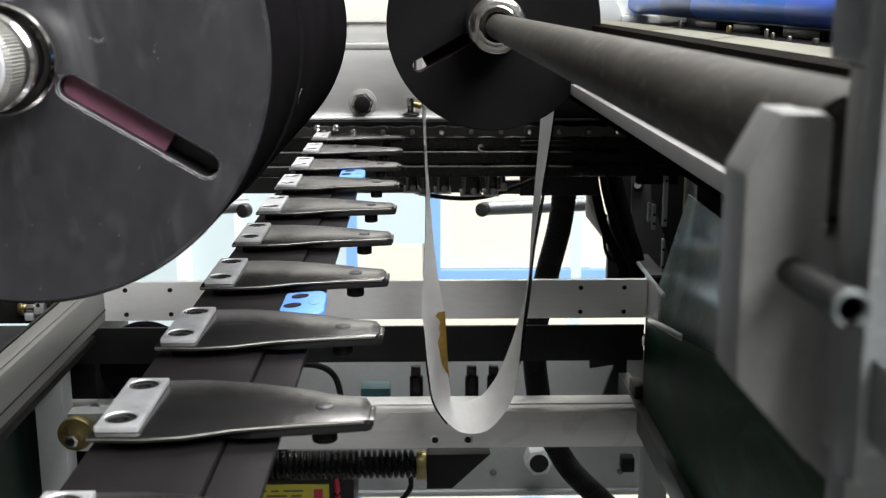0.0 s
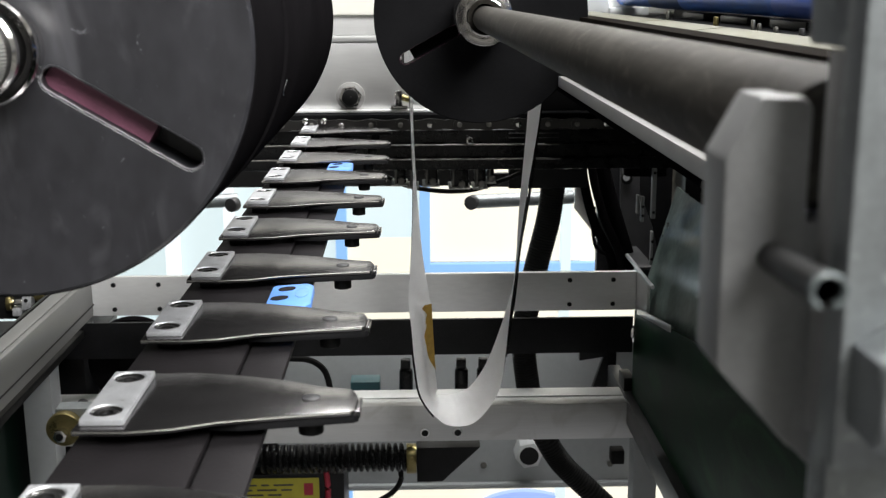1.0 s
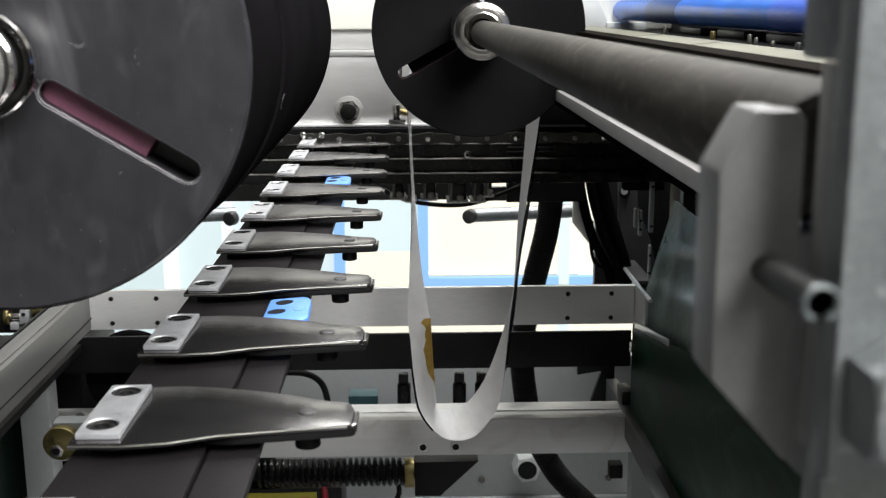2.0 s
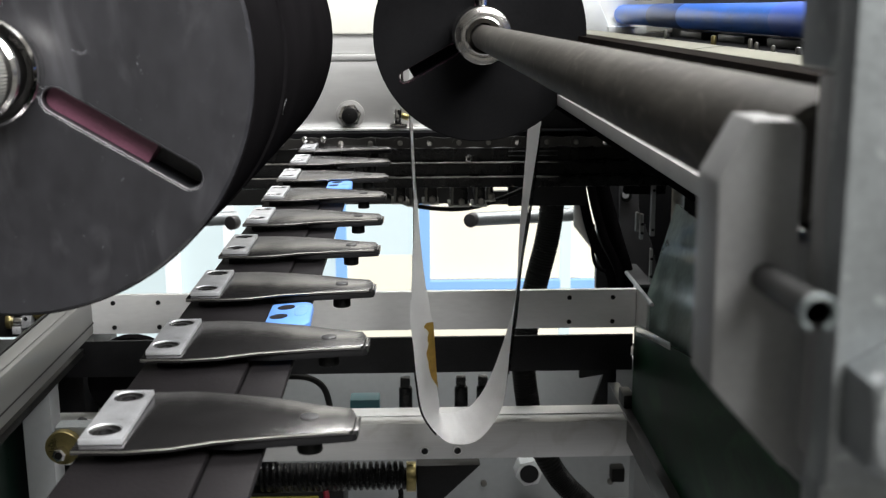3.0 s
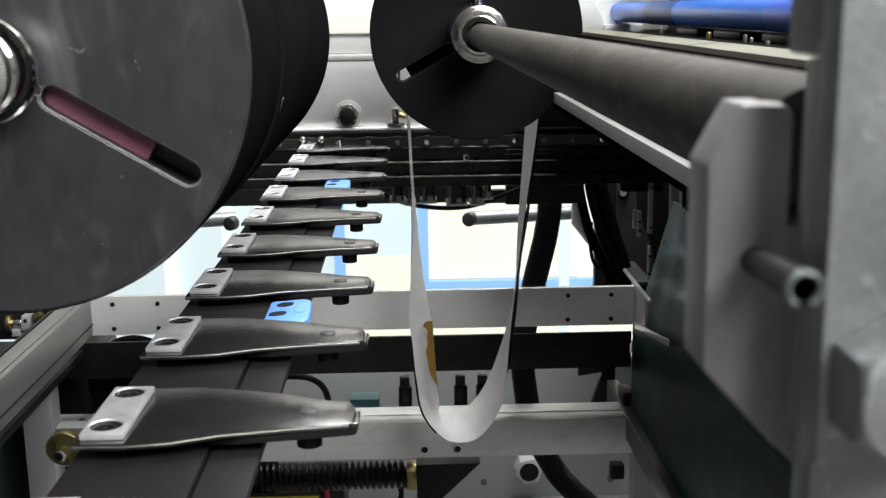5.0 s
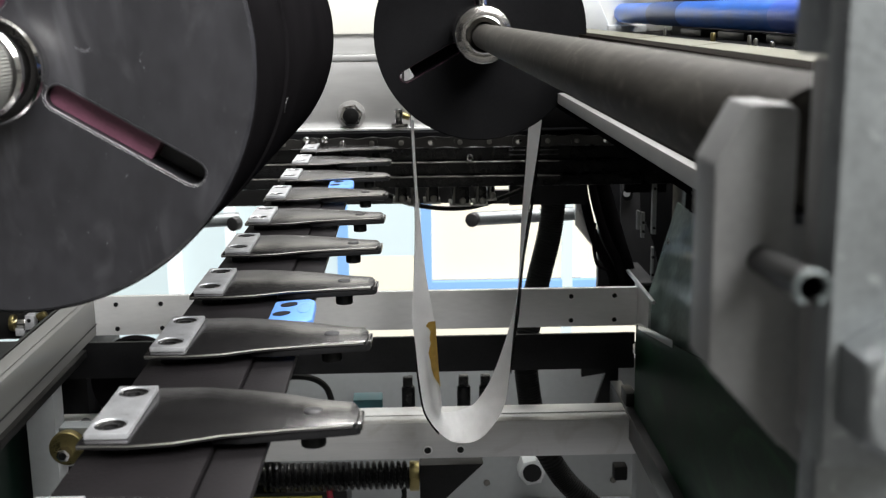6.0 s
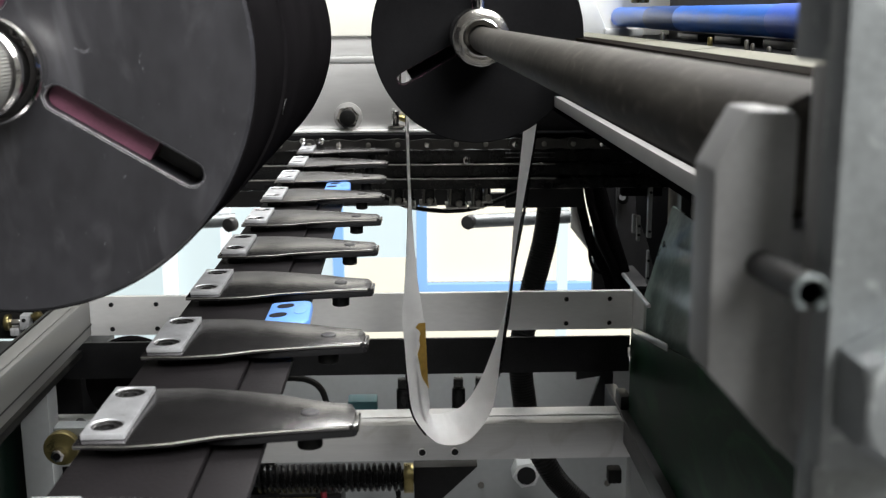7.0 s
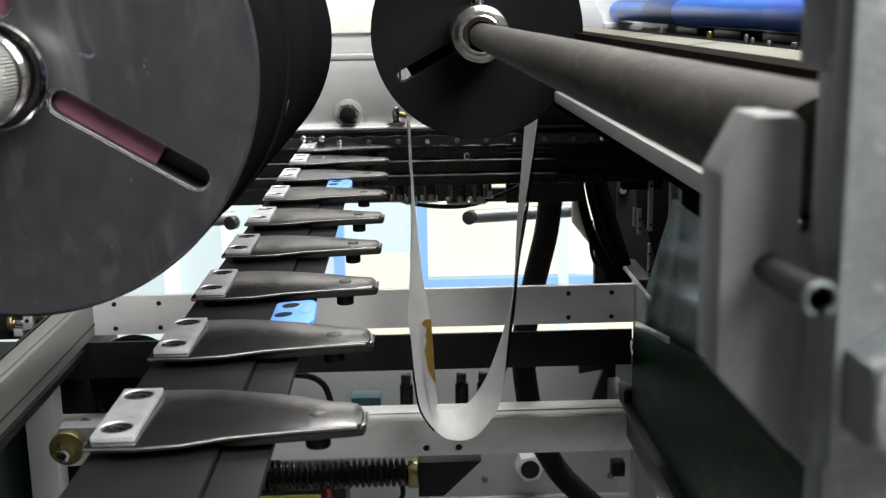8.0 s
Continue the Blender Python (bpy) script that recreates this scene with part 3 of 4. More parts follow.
loops = [[ring.verts.new((0.0812 + r * math.cos(a), y, 0.1105 + r * math.sin(a))) for a in ends] for r, y in ((0.0015, -0.2640), (0.0016, -0.2647), (0.0019, -0.2650), (0.0021, -0.2649), (0.0022, -0.2642))]
for a, b in zip(loops, loops[1:]):
    for k in range(28):
        ring.faces.new((a[k], a[k + 1], b[k + 1], b[k]))
part("pin_end", ring, PIN_GREY, block, "bare bright pin end with a slit")
part("spring_pin", pinb, RUBBER, block, "hollow spring pin with slit")

# ---- rails beside the shaft ----
tagged(part("guide_rail", box(B(), 0.1716, 0.178, -0.2, 0.90, 0.056, 0.0655, 0.0006), RAIL_GREY), "light steel guide rail", "guide rail")
table = thing("side_table", "dusty flat steel side table with a near-black brown edge", "machine table")
part("table_edge", box(B(), 0.1900, 0.2083, -0.2, 0.90, 0.096, 0.1177, 0.0006), EDGE_DARK, table, "near-black brown edge")
for y0, y1 in ((-0.2, 0.300), (0.306, 0.482), (0.490, 0.85)):
    part("table_plate", prism(B(), [(0.2085, y0), (0.2430, y0 + 0.050), (0.2430, y1 + 0.050), (0.2085, y1)], "z", 0.106, 0.1180, 0.0008), DUSTY, table)
roll = thing("blue_roller", "blue plastic roller along the table", "roller")
part("roller", lathe(B(), [(0.0, 1.046), (0.005, 1.036), (0.0107, 1.01), (0.0107, 0.72), (0.0109, 0.715), (0.0109, -0.2), (0.0, -0.2)], (0.283, 0.1347), 40), ROLLER, roll)
for y0, y1, m in ((0.62, 0.745, NAVY), (0.20, 0.36, NAVY2)):
    part("band", lathe(B(), [(0.0110, y0), (0.0112, y0 + 0.001), (0.0112, y1 - 0.001), (0.0110, y1)], (0.283, 0.1347), 40), m, roll, "darker blue band")

# ---- upper plate, bolt, chain and beams ----
up = thing("bearing_plate", "light steel bearing plate with a large bolt", "machine plate")
part("plate", box(B(), -0.30, 0.165, 0.9214, 0.935, 0.0045, 0.084, 0.001), PLATE, up)
part("bottom_lip", box(B(), -0.30, 0.165, 0.9100, 0.9212, 0.0048, 0.0076, 0.0006), LIT_ALU, up)
part("lip", box(B(), -0.30, 0.40, 0.918, 0.94, 0.0842, 0.0915, 0.002), PLATE, up)
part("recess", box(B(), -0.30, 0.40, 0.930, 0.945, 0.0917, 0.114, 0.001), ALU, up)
part("top_cover", box(B(), -0.30, 0.40, 0.92, 0.945, 0.1142, 0.215, 0.003), COVER, up)
# Added out of view, dark so that the near leaves reflect less light.
part("unseen_dark_cover", box(B(), -0.30, 0.40, 0.915, 0.945, 0.2155, 0.60, 0.003), GREY_PLATE, up, "unseen dark cover, dimming the leaf reflections")
part("washer", rod(B(), (-0.0311, 0.9185, 0.0225), (-0.0311, 0.9213, 0.0225), 0.0165, bevel=0.0004), RAIL_GREY, up)
part("nut", hexnut(B(), (-0.0311, 0.0225), 0.0134, 0.911, 0.9183), CHROME, up)
part("stud", rod(B(), (-0.0311, 0.904, 0.0225), (-0.0311, 0.9185, 0.0225), 0.0094, bevel=0.0014), RUBBER, up)
part("stud_dimple", rod(B(), (-0.0311, 0.9034, 0.0225), (-0.0311, 0.9041, 0.0225), 0.0018, seg=12), BLACK, up)
chain = thing("roller_chain", "oily black double pitch roller chain", "chain")
chain.location = (-0.002, 0, 0.0005)
for k in range(14):
    x = -0.13 + k * 0.03175
    bm = B()
    h, w = 0.0065, 0.0045
    y = 0.824 if k % 2 else 0.8268
    pts = [(x + 0.03175 + h * math.cos(a), h * math.sin(a)) for a in [radians(-100 + 20 * i) for i in range(11)]]
    pts += [(x + 0.0159, w)] + [(x + h * math.cos(a), h * math.sin(a)) for a in [radians(80 + 20 * i) for i in range(11)]] + [(x + 0.0159, -w)]
    part("link", prism(bm, pts, "y", y, y + 0.0022), CHAIN, chain)
    part("pin", rod(B(), (x, 0.8215, 0), (x, 0.84, 0), 0.0028 if k % 3 else 0.0034, seg=14, bevel=0.0006), SHAFT if k % 3 else CHROME, chain)
beam = thing("chain_guide", "black steel chain guide beams", "machine beam")
part("upper_bar", box(B(), -0.34, 0.36, 0.842, 0.86, -0.0225, -0.0075, 0.001), OILED, beam)
part("middle_bar", box(B(), -0.34, 0.36, 0.836, 0.88, -0.0375, -0.0227, 0.001), OILED, beam)
part("lower_bar", box(B(), -0.34, 0.36, 0.830, 0.915, -0.0495, -0.0377, 0.001), OILED, beam)
part("rear_bar", box(B(), -0.34, 0.36, 0.893, 0.934, -0.02, 0.0042, 0.001), DISC, beam)

# ---- loop of ribbon, swinging ----
A0 = ((0.0604, -0.1004), (0.0534, -0.2018), (0.0501, -0.273), (0.0415, -0.3168), (0.0229, -0.3751), (0.0051, -0.4066), (-0.009, -0.4154), (-0.0213, -0.4185), (-0.0335, -0.4157), (-0.0352, -0.3993), (-0.0378, -0.3727), (-0.0399, -0.3318), (-0.0419, -0.2994), (-0.0489, -0.2532), (-0.055, -0.1839), (-0.059, -0.1035))
B0 = ((0.072, -0.0991), (0.0581, -0.1993), (0.0494, -0.2737), (0.0444, -0.3147), (0.0383, -0.3736), (0.0308, -0.4024), (0.0101, -0.4298), (-0.0113, -0.4366), (-0.0308, -0.4307), (-0.0502, -0.4071), (-0.0571, -0.3723), (-0.061, -0.3315), (-0.064, -0.2972), (-0.061, -0.2496), (-0.0591, -0.1812), (-0.062, -0.1009))
DEEP = (0.004, 0.004, 0.004, 0.006, 0.012, 0.018, 0.02, 0.02, 0.018, 0.012, 0.008, 0.006, 0.005, 0.005, 0.005, 0.005)
REAR = [(0.062, 0.005, -0.03)] + [(a[0], d, a[1]) for a, d in zip(A0, DEEP)] + [(-0.059, 0.005, -0.03)]
FORE = [(0.078, -0.01, -0.03)] + [(b[0], -d * 1.2 - 0.004, b[1]) for b, d in zip(B0, DEEP)] + [(-0.063, -0.01, -0.03)]
TURNED_IN = ((0.0755, -0.05), (0.072, -0.10), (0.0655, -0.16), (0.0588, -0.201), (0.0528, -0.246), (0.0494, -0.275), (0.0472, -0.302), (0.0445, -0.33), (0.0415, -0.365))
TURNED_OUT = ((0.0775, -0.05), (0.0748, -0.10), (0.0690, -0.16), (0.0637, -0.201), (0.0567, -0.246), (0.0539, -0.280), (0.0516, -0.305), (0.0478, -0.333), (0.0436, -0.370))


def ribbon(k0, k1, out, s0, s1, thick, ragged=0.0, inner=REAR, outer=FORE, taper=0.0):
    """A strip of the loop between the shares k0 and k1 of its width and s0 and s1 of its length, pushed outward."""
    bm = B()
    pairs = list(zip(spline(inner, 8), spline(outer, 8)))
    rows = []
    n = len(pairs)
    for i in range(int(s0 * (n - 1)), int(s1 * (n - 1)) + 1):
        p, q = pairs[i]
        along = (pairs[min(i + 1, n - 1)][0] - pairs[max(i - 1, 0)][0]).normalized()
        side = (q - p).normalized().cross(along).normalized()
        away = Vector((p.x - 0.0, 0, p.z + 0.25))
        if side.dot(away) < 0:
            side = -side
        j = 0.0008 * noise.noise((i * 0.35, k0 * 9, 0))
        w = ragged * noise.noise((i * 0.37, 3.1, 0))
        u = (i / (n - 1) - s0) / (s1 - s0)
        w -= taper * (k1 - k0) * (1 - min(1, math.sin(math.pi * max(0.02, min(0.98, u))) ** 0.6))
        rows.append([bm.verts.new(p.lerp(q, k0 + (k1 + w - k0) * k / 6) + side * (out + j * math.sin(k * 1.1))) for k in range(7)])
    for a, b in zip(rows, rows[1:]):
        for i in range(6):
            bm.faces.new((a[i], a[i + 1], b[i + 1], b[i]))
    bmesh.ops.solidify(bm, geom=bm.faces[:], thickness=thick)
    return bm


loop = thing("ribbon_loop", "white ribbon loop with dark backing and amber stain behind the disc", "ribbon")
loop.location = (0.1, 0.78, 0.12)
part("white_face", ribbon(0, 1, 0, 0, 1, 0.0004), TAPE, loop)
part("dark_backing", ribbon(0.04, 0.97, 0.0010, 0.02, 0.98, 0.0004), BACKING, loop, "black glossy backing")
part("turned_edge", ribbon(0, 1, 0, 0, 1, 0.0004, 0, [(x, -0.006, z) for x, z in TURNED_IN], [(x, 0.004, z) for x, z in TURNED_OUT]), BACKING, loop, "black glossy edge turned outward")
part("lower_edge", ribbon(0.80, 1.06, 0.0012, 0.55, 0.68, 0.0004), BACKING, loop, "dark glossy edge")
part("fold", ribbon(0.02, 0.52, -0.0025, 0.56, 0.76, 0.0004, 0.25), TAPE, loop)
part("stain", ribbon(0.0, 0.46, -0.0034, 0.630, 0.755, 0.0003, 0.35, taper=0.9), STAIN, loop, "amber adhesive stain")

# ---- cap rods, hose, lower works ----
for x0, x1 in ((0.124, 0.27), (-0.34, -0.21)):
    r = thing("tie_rod", "grey steel tie rod with a black end cap", "rod", "tie rods")
    part("rod", rod(B(), (x0, 1.17, -0.149), (x1, 1.20, -0.149), 0.0098), ALU_DULL, r)
    xe = x0 if x0 > 0 else x1
    part("end_cap", rod(B(), (xe - 0.004, 1.158, -0.149), (xe + 0.002, 1.17, -0.149), 0.0100, bevel=0.002), DARK, r)
hose = thing("corrugated_hose", "black corrugated rubber hose", "hose")
part("hose", pipe(B(), spline([(0.222, 1.0, -0.03), (0.217, 1.0, -0.08), (0.210, 1.0, -0.14), (0.194, 1.0, -0.21), (0.181, 1.0, -0.29), (0.187, 1.0, -0.36), (0.20, 1.02, -0.42)], 40), 0.0158, 16, 0.06), RUBBER, hose)
rear = thing("rear_panel", "light grey painted rear machine panel", "machine panel")
part("sheet", box(B(), -0.40, 0.45, 1.22, 1.24, -0.598, -0.375, 0.001), PANEL, rear)
part("bottom_flange", box(B(), -0.40, 0.45, 1.212, 1.24, -0.606, -0.5982, 0.001), PANEL, rear)
for x in (-0.02, 0.145, 0.34):
    part("screw", rod(B(), (x, 1.216, -0.57), (x, 1.2202, -0.57), 0.005, seg=16, bevel=0.001), SHAFT, rear)

spring = thing("tension_spring", "black coil spring with a brass collar on a rod", "spring")
coil = [Vector((-0.165 + 0.193 * i / 480, 1.0 + 0.0165 * math.cos(i * math.tau / 20), -0.459 + 0.0165 * math.sin(i * math.tau / 20))) for i in range(481)]
part("coil", pipe(B(), coil, 0.0027, 8), OILED, spring)
part("guide_rod", rod(B(), (-0.2, 1.0, -0.459), (0.05, 1.0, -0.459), 0.010), RUBBER, spring)
part("collar", rod(B(), (0.028, 1.0, -0.461), (0.041, 1.0, -0.461), 0.0200, bevel=0.001), BRASS, spring)
part("bracket", prism(B(), [(0.0415, -0.44), (0.125, -0.44), (0.075, -0.488), (0.0415, -0.488)], "y", 0.985, 1.015, 0.001), BLACK, spring)
side = thing("green_guard", "glossy dark green side guard panel", "guard panel")
part("upper_panel", prism(B(), [(0.312, -0.2405), (0.3545, -0.088), (0.3575, -0.088), (0.315, -0.2405)], "y", -0.2, 0.93, 0.0005), LIT_GREEN, side)
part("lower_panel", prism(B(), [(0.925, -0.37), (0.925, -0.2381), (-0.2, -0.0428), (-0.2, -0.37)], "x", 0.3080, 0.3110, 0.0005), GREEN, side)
# Added strip stands in for the highlight along the panel's crease.
part("crease_highlight", prism(B(), [(0.905, -0.2380), (0.905, -0.2300), (0.735, -0.2005), (0.735, -0.2085)], "x", 0.3065, 0.3079, 0.0003), PLATE, side, "pale strip standing in for the crease highlight")
part("lower_edge", box(B(), 0.297, 0.312, -0.2, 1.03, -0.375, -0.345, 0.0008), DARK, side)



# ---- right side works ----
def slab(name, label, cat, x0, x1, y0, y1, z0, z1, mat, bevel=0.001):
    return tagged(part(name, box(B(), x0, x1, y0, y1, z0, z1, bevel), mat), label, cat)


house = thing("side_housing", "black steel side housing behind the guide rail", "machine housing")
part("side_wall", box(B(), 0.405, 0.415, -0.2, 1.25, -0.55, 0.050, 0.001), BLACK, house)
part("top_shelf", box(B(), 0.180, 0.404, -0.2, 0.90, 0.046, 0.0555, 0.001), SHADE_BLACK, house)
part("end_wall", box(B(), 0.372, 0.404, 0.96, 0.98, -0.30, 0.0455, 0.001), BLACK, house)
part("rear_wall", box(B(), 0.300, 0.404, 1.16, 1.175, -0.27, -0.03, 0.001), BLACK, house)
bp = thing("hinge_plate", "dark grey steel plate with a bright bolt hole", "machine plate")
arc = [(0.3245, -0.085), (0.350, -0.085), (0.352, -0.13), (0.372, -0.18), (0.385, -0.235), (0.335, -0.235), (0.330, -0.19), (0.3255, -0.14)]
part("plate", prism(B(), arc, "y", 1.13, 1.138, 0.0008), GREY_PLATE, bp)
part("bolt", rod(B(), (0.3327, 1.124, -0.1108), (0.3327, 1.1302, -0.1108), 0.0080, bevel=0.001), RUBBER, bp)
# Pale disc stands in for the bright crescent at the hole.
part("hole_glint", rod(B(), (0.3315, 1.1228, -0.1085), (0.3315, 1.1238, -0.1085), 0.0046), PAD, bp)
for x0, x1, z0, z1 in ((0.3085, 0.3120, -0.122, -0.099), (0.3140, 0.3178, -0.132, -0.101), (0.3265, 0.3315, -0.128, -0.060), (0.3275, 0.3300, -0.186, -0.144)):
    st = thing("bracket_strap", "narrow bare steel strap with screws", "strap", "steel straps")
    part("strap", box(B(), x0, x1, 0.936, 0.944, z0, z1, 0.0006), BLOCK, st)
    if z1 - z0 > 0.03:
        for z in (z0 + 0.008, z1 - 0.012):
            part("screw", rod(B(), ((x0 + x1) / 2, 0.9345, z), ((x0 + x1) / 2, 0.9365, z), 0.0018, seg=12), BLACK, st)
slab("bracket_block", "black steel bracket block", "bracket", 0.296, 0.345, 0.945, 0.96, -0.078, -0.02, SHADE_BLACK)
for pts, r in (([(0.252, 1.02, -0.06), (0.258, 1.02, -0.10), (0.272, 1.02, -0.15), (0.296, 1.02, -0.20), (0.302, 1.02, -0.26)], 0.0060),
               ([(0.262, 1.01, -0.06), (0.270, 1.01, -0.10), (0.284, 1.01, -0.145), (0.304, 1.01, -0.19), (0.312, 1.01, -0.25)], 0.0055),
               ([(0.276, 1.03, -0.06), (0.287, 1.03, -0.10), (0.302, 1.03, -0.15), (0.318, 1.03, -0.20), (0.33, 1.03, -0.26)], 0.0100),
               ([(0.268, 1.0, -0.125), (0.267, 1.0, -0.155), (0.272, 1.0, -0.178), (0.284, 1.0, -0.186)], 0.0022)):
    c = thing("cable", "black rubber cable beside the bracket", "cable", "black cables")
    part("cable", pipe(B(), spline(pts, 8), r, 12), SHADE_BLACK, c)
tagged(part("grey_bracket", prism(B(), [(0.249, -0.100), (0.254, -0.100), (0.292, -0.178), (0.289, -0.186), (0.249, -0.135)], "y", 1.04, 1.046, 0.0005), PLATE), "light grey sheet metal bracket", "bracket")
rr = thing("side_rail", "aluminium side rail with a round edge bar", "machine rail")
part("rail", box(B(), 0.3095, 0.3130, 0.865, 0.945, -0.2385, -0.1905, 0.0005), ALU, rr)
part("edge_bar", rod(B(), (0.3105, 0.842, -0.1880), (0.3115, 1.0, -0.1880), 0.0024), PAD, rr, "bright round edge bar")
part("deck", box(B(), 0.3140, 0.336, 0.946, 1.06, -0.1945, -0.1905, 0.0006), GREY_PLATE, rr, "dark grey deck plate")
part("end_clip", box(B(), 0.309, 0.330, 0.905, 0.93, -0.252, -0.2395, 0.001), PLATE, rr)
slab("adjuster_knob", "bright steel adjuster knob", "knob", 0.3035, 0.311, 0.92, 0.932, -0.274, -0.260, CHROME, 0.003)

# ---- upper right works ----
slab("white_label_block", "small white block under the roller", "block", 0.262, 0.305, 0.895, 0.92, 0.1135, 0.1215, WHITE)
tagged(part("bearing_cone", prism(B(), [(0.225, 0.1142), (0.268, 0.1142), (0.245, 0.165), (0.225, 0.165)], "y", 0.905, 0.9195, 0.002), WHITE), "cream cast bearing housing", "bearing")
row = thing("valve_row", "row of black valve bodies under the roller", "valve block")
part("base", box(B(), 0.2436, 0.33, -0.1, 0.64, 0.095, 0.1165, 0.001), DISC, row)
for k in range(5):
    y = 0.06 + k * 0.12
    part("valve", box(B(), 0.275, 0.33, y, y + 0.07, 0.1167, 0.1225, 0.0015), BLACK, row)
for y, r, h, m in ((0.41, 0.0020, 0.0066, BRASS), (0.324, 0.0014, 0.0068, SHAFT), (0.311, 0.0013, 0.0050, SHAFT), (0.279, 0.0014, 0.0040, SHAFT), (0.559, 0.0014, 0.0075, SHAFT), (0.235, 0.0018, 0.0045, DARK)):
    part("screw", rod(B(), (0.2505, y, 0.1166), (0.2505, y, 0.1166 + h), r, seg=16, bevel=0.0008), m, row)
slab("black_cover", "black plate beside the bearing plate", "machine cover", 0.1655, 0.40, 0.9216, 0.934, 0.0045, 0.084, BLACK)
slab("black_cover", "black upper machine cover", "machine cover", 0.34, 0.36, -0.2, 0.93, 0.05, 0.30, BLACK)
for x in (0.262, 0.272):
    t = thing("gold_fitting", "brass pipe fitting above the roller", "fitting", "brass fittings")
    part("body", rod(B(), (x + 0.03, 0.88, 0.150), (x + 0.03, 0.88, 0.21), 0.0050, bevel=0.001), BRASS, t)

# ---- small parts on the bearing plate ----
fit_t = thing("grease_fitting", "small bright steel grease fitting", "fitting")
part("base", box(B(), 0.0150, 0.0345, 0.907, 0.9212, 0.0095, 0.0128, 0.001), CHROME, fit_t)
part("stem", rod(B(), (0.0240, 0.911, 0.0128), (0.0240, 0.911, 0.0300), 0.0052, bevel=0.0012), CHROME, fit_t)
part("elbow", rod(B(), (0.0240, 0.911, 0.0235), (0.0365, 0.911, 0.0195), 0.0035, bevel=0.001), BRASS, fit_t)
for x in (-0.075, -0.055):
    b = thing("chain_bolt", "bright steel bolt on the chain", "bolt", "chain bolts")
    part("head", rod(B(), (x, 0.815, 0.0055), (x, 0.8235, 0.0055), 0.0034, bevel=0.0012), CHROME, b)
gb = thing("guide_bolt", "bright steel bolt on the chain guide", "bolt")
part("head", rod(B(), (0.1015, 0.828, -0.0178), (0.1015, 0.842, -0.0178), 0.0045, seg=6, bevel=0.0008), CHROME, gb)
part("socket", rod(B(), (0.1012, 0.8272, -0.0178), (0.1012, 0.8279, -0.0178), 0.0022, seg=6), BLACK, gb)
# Pale strips stand in for light along the bars' top edges.
for y, z in ((0.8358, -0.0226), (0.8298, -0.0376)):
    part("lit_edge_strip", rod(B(), (-0.34, y + 0.0009, z - 0.0007), (0.20, y + 0.0009, z - 0.0007), 0.0010, seg=10), SHAFT, beam, "pale strip for the lit top edge")
for z in (-0.0115, -0.0165):
    part("score_line", rod(B(), (0.145, 0.8419, z), (0.20, 0.8419, z), 0.0005, seg=8), DARK, beam)
for x, w, h in ((0.019, 0.013, 0.016), (0.036, 0.008, 0.019), (0.053, 0.014, 0.017), (0.082, 0.019, 0.020), (0.108, 0.012, 0.020), (0.122, 0.007, 0.014)):
    c = thing("guide_clamp", "oily dark steel guide clamp with a nut", "clamp", "guide clamps")
    part("body", box(B(), x, x + w, 0.838, 0.874, -0.0497 - h, -0.0497, 0.002), OILED, c)
    part("rib", rod(B(), (x + 0.002, 0.8372, -0.0500), (x + 0.0015, 0.8372, -0.0497 - h), 0.0014, seg=10), SHAFT, c)
    part("nut", rod(B(), (x + w * 0.6, 0.8335, -0.0465 - h), (x + w * 0.6, 0.8379, -0.0465 - h), 0.0042, seg=6, bevel=0.0008), SHAFT, c)
    part("foot", box(B(), x - 0.003, x + w + 0.002, 0.834, 0.874, -0.0522 - h, -0.0499 - h, 0.0008), KNURL, c)
sag = thing("hanging_cable", "black cable sagging under the chain guide", "cable")
part("cable", pipe(B(), spline([(0.00, 0.93, -0.068), (0.03, 0.93, -0.083), (0.07, 0.93, -0.0905), (0.11, 0.93, -0.0895), (0.15, 0.93, -0.077), (0.19, 0.93, -0.060)], 8), 0.0028, 12), RUBBER, sag)
slab("under_guide_panel", "dark panel under the chain guide", "machine panel", -0.34, 0.115, 0.95, 0.96, -0.088, -0.0637, DARK)
slab("under_guide_panel", "dark panel under the chain guide", "machine panel", 0.1152, 0.1548, 0.95, 0.96, -0.090, -0.0735, DARK)
slab("under_guide_panel", "dark panel under the chain guide", "machine panel", 0.155, 0.250, 0.95, 0.96, -0.092, -0.0637, BLACK)

# ---- left side works ----
wheel = thing("cam_follower", "yellow passivated guide wheel with a bright nut", "wheel")
part("disc", lathe(B(), [(0.0, 0.632), (0.0158, 0.632), (0.0168, 0.633), (0.0168, 0.640), (0.0, 0.640)], (-0.2965, -0.2655), 40), BRASS, wheel)
part("nut", hexnut(B(), (-0.2975, -0.2690), 0.0068, 0.6225, 0.6318), CHROME, wheel)
part("nut_bore", rod(B(), (-0.2975, 0.6215, -0.2690), (-0.2975, 0.6226, -0.2690), 0.0035), BLACK, wheel)
part("bracket", box(B(), -0.3055, -0.250, 0.6405, 0.66, -0.262, -0.2475, 0.001), ALU_DULL, wheel)
part("axle", rod(B(), (-0.2965, 0.64, -0.2655), (-0.2965, 0.70, -0.2655), 0.006), BLACK, wheel)
dark_l = thing("left_guard", "dark green guard panel beside the side rail", "guard panel")
part("panel", box(B(), -0.432, -0.428, -0.3, 1.25, -1.3, -0.26, 0.0005), BLACK_GREEN, dark_l)
part("hem", box(B(), -0.4275, -0.424, -0.3, 1.25, -0.275, -0.26, 0.0005), BLACK, dark_l)
slab("drive_housing", "black drive housing behind the beam", "machine housing", -0.426, -0.378, 0.98, 1.15, -0.50, -0.300, BLACK, 0.002)
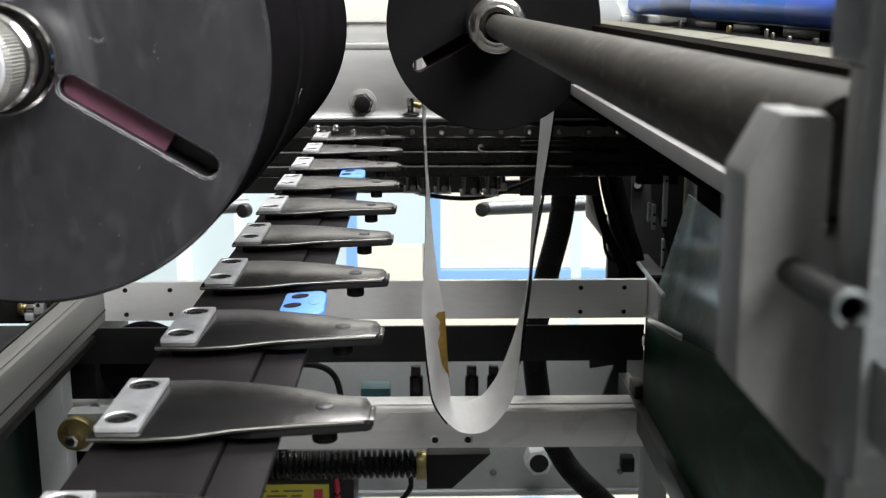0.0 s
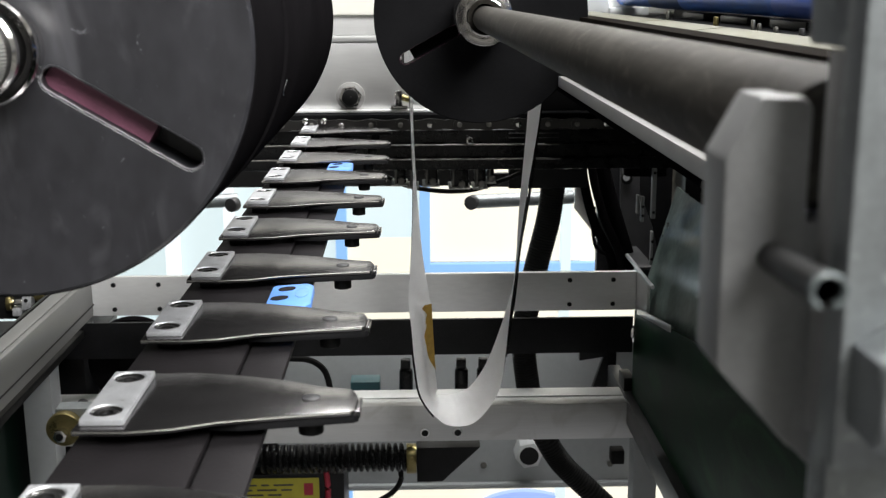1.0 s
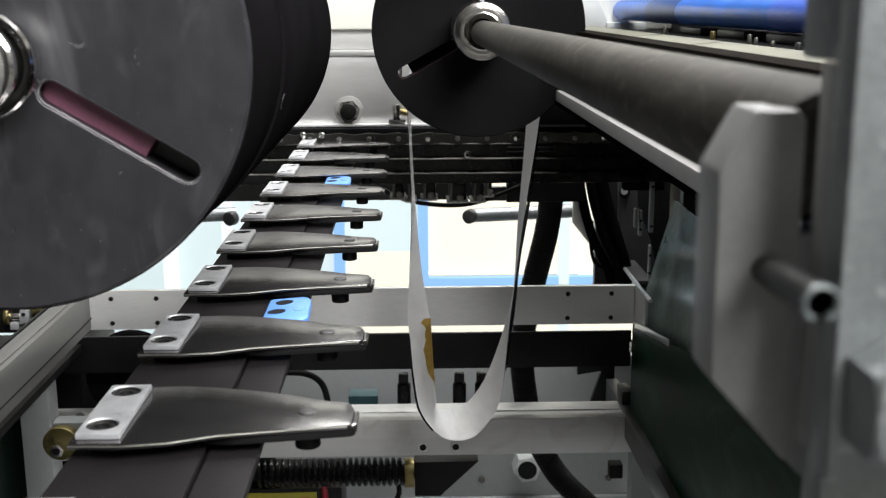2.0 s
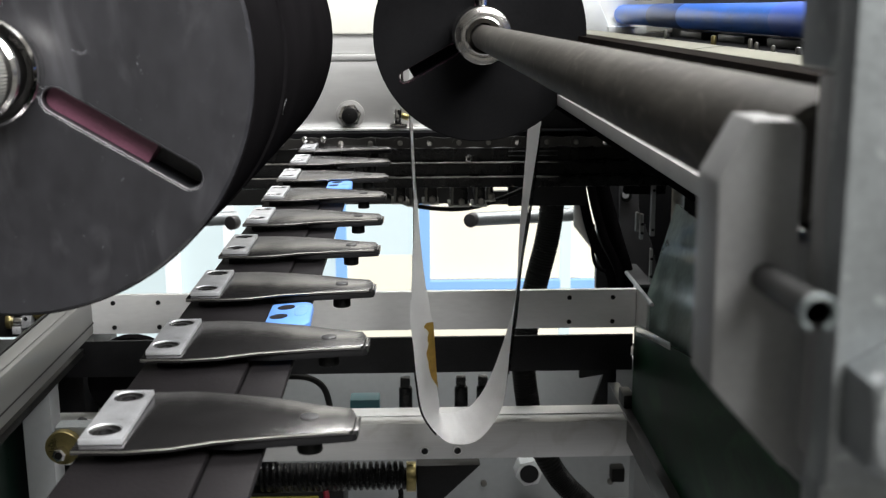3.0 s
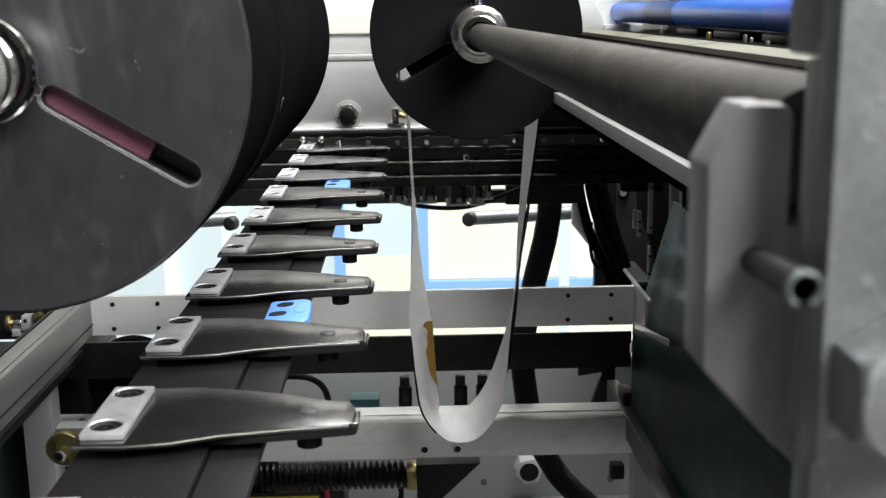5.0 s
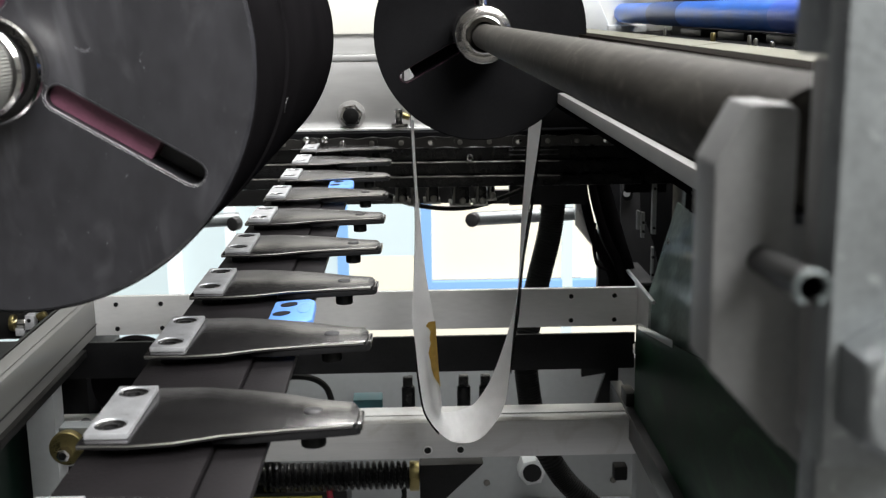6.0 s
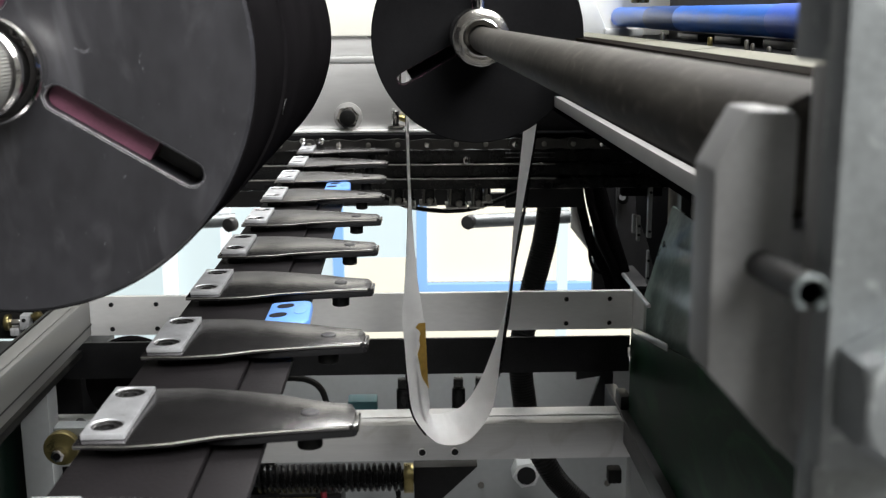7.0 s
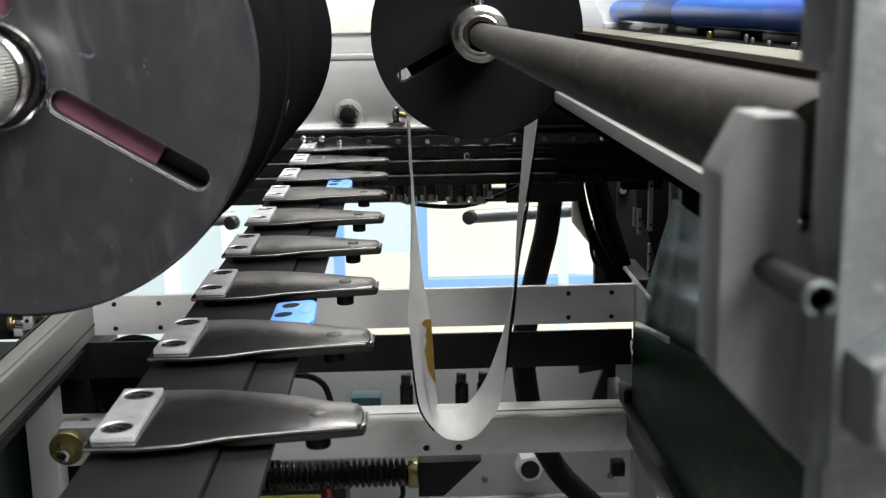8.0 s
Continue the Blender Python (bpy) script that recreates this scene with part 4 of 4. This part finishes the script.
slab("drive_cover", "dark grey sheet cover behind the black beam", "machine cover", -0.3775, -0.145, 1.03, 1.04, -0.50, -0.300, GREY_PLATE)
for x, z in ((-0.30, -0.306), (-0.283, -0.309), (-0.262, -0.305)):
    n_ob = thing("beam_nut", "small black nut under the beam", "nut", "small nuts under the beam")
    part("nut", rod(B(), (x, 0.99, z), (x, 1.0298, z), 0.0062, seg=6, bevel=0.001), BLACK, n_ob)
# Added sheet keeps the gap beside the side rail dark.
slab("gap_filler", "black sheet added to close a bright gap", "machine tray", -0.52, -0.3607, -0.3, 0.978, -0.268, -0.259, RUBBER)
slab("rail_cover", "black cover along the side rail", "machine cover", -0.3607, -0.357, -0.3, 0.86, -0.19, -0.179, RUBBER)
gt = thing("terminal_strip", "brass knob and zinc lug on a dark strip", "terminal")
part("strip", box(B(), -0.50, -0.40, 0.955, 0.965, -0.25, -0.19, 0.001), RUBBER, gt)
part("knob", rod(B(), (-0.4530, 0.945, -0.2262), (-0.4475, 0.945, -0.2262), 0.0100, seg=28, bevel=0.0008), BRASS, gt, "knurled brass knob")
part("spindle", rod(B(), (-0.4476, 0.945, -0.2262), (-0.4345, 0.945, -0.2262), 0.0050, seg=20, bevel=0.0006), CHROME, gt)
lug = part("lug", prism(B(), [(-0.4350, -0.2350), (-0.4240, -0.2320), (-0.4225, -0.2165), (-0.4335, -0.2160)], "y", 0.939, 0.9551, 0.0008), PAD, gt, "zinc lug with a hole")
part("hole", rod(B(), (-0.4290, 0.9380, -0.2222), (-0.4290, 0.942, -0.2222), 0.0024, seg=16), BLACK, lug)
part("foot", box(B(), -0.4470, -0.4360, 0.940, 0.9551, -0.2420, -0.2325, 0.001), PAD, gt)
part("terminal", rod(B(), (-0.4195, 0.945, -0.2205), (-0.4100, 0.945, -0.2150), 0.0050, seg=20, bevel=0.0008), BRASS, gt)
hump = thing("pulley", "black pulley behind the cross rail", "pulley")
part("rim", rod(B(), (-0.3125, 0.965, -0.3115), (-0.3125, 0.985, -0.3115), 0.056, seg=48, bevel=0.002), SHADE_BLACK, hump)

# ---- lower works ----
for x in (0.0285, 0.1005, 0.129):
    v = thing("solenoid", "black solenoid cylinder with a steel clip", "solenoid", "black solenoids")
    part("cylinder", rod(B(), (x, 1.0, -0.390), (x, 1.0, -0.336), 0.0088, seg=24, bevel=0.003), OILED, v)
    part("clip", box(B(), x - 0.007, x + 0.006, 0.994, 1.006, -0.336, -0.323, 0.002), OILED, v)
    part("base", box(B(), x - 0.018, x + 0.018, 0.985, 1.02, -0.400, -0.391, 0.001), BLACK, v)
tb = thing("teal_connector", "teal plastic connector block", "connector")
part("block", box(B(), -0.045, -0.006, 1.02, 1.05, -0.40, -0.361, 0.002), TEAL, tb)
lc = thing("cable", "thin black cable behind the rail", "cable", "black cables")
part("cable", pipe(B(), spline([(-0.14, 1.02, -0.327), (-0.10, 1.02, -0.329), (-0.078, 1.02, -0.345), (-0.070, 1.02, -0.38)], 8), 0.0042, 10), RUBBER, lc)
nl = thing("pipe_nut", "painted hex nut with a dark bore on the rear panel", "nut")
part("nut", hexnut(B(), (0.211, -0.541), 0.0212, 1.185, 1.2198), WHITE, nl)
part("bore", rod(B(), (0.211, 1.1835, -0.541), (0.211, 1.1852, -0.541), 0.0142), BLACK, nl)
dh = thing("corrugated_hose", "black corrugated hose running down", "hose")
part("hose", pipe(B(), spline([(0.205, 1.10, -0.44), (0.234, 1.10, -0.495), (0.256, 1.10, -0.525), (0.296, 1.10, -0.565), (0.358, 1.10, -0.63), (0.41, 1.10, -0.70)], 24), 0.0165, 14, 0.06), RUBBER, dh)
tagged(part("black_gusset", prism(B(), [(0.262, -0.318), (0.312, -0.318), (0.312, -0.40), (0.276, -0.40), (0.294, -0.341), (0.262, -0.346)], "y", 1.05, 1.06, 0.001), BLACK), "black gusset behind the rail", "bracket")
slab("round_stop", "black rubber stop on the post", "stop", 0.300, 0.318, 1.0, 1.02, -0.475, -0.455, RUBBER, 0.003)
bx = thing("warning_box", "black electrical box with a yellow warning label", "electrical box")
part("case", box(B(), -0.205, -0.055, 1.0, 1.10, -0.60, -0.481, 0.002), BLACK, bx)
lb = part("label", box(B(), -0.196, -0.088, 0.998, 0.9998, -0.58, -0.486, 0.0002), YELLOW, bx, "yellow warning label with unreadable print")
for k, (x, w) in enumerate(((-0.190, 0.020), (-0.164, 0.010), (-0.148, 0.026), (-0.190, 0.014), (-0.170, 0.026), (-0.138, 0.014), (-0.190, 0.028), (-0.156, 0.018))):
    z = -0.494 - 0.007 * (k // 3)
    part("print_bar", box(B(), x, x + w, 0.9972, 0.9979, z - 0.0022, z, 0), DARK, lb)
part("print_bar", box(B(), -0.108, -0.096, 0.9972, 0.9979, -0.510, -0.493, 0), RED, lb)
part("red_wire", pipe(B(), spline([(-0.078, 0.995, -0.476), (-0.076, 0.993, -0.50), (-0.078, 0.995, -0.54)], 6), 0.004, 10), RED, bx)
wc = thing("cable", "thin black cable under the spring", "cable", "black cables")
part("cable", pipe(B(), spline([(0.020, 1.0, -0.478), (0.020, 1.0, -0.492), (0.010, 1.0, -0.508), (-0.010, 1.0, -0.522), (-0.03, 1.0, -0.54)], 8), 0.0036, 10), RUBBER, wc)


# ---- what moves ----
def motions():
    sway = ((0, 0), (0.5, 0.1), (1, 0.5), (1.5, 0.38), (3, 0.06), (3.5, -0.16), (4, -0.28), (4.5, -0.12), (6, 0.1), (6.5, -0.06), (6.7, 0.2), (6.8, 0.5), (6.9, 0.9), (7, 1.2), (7.2, 1.2), (7.5, 1.48), (7.75, 1.1), (8, 0.55))
    walk(loop, [(t, pose(0.1, 0.78, 0.12, 0, a, 0)) for t, a in sway])


motions()
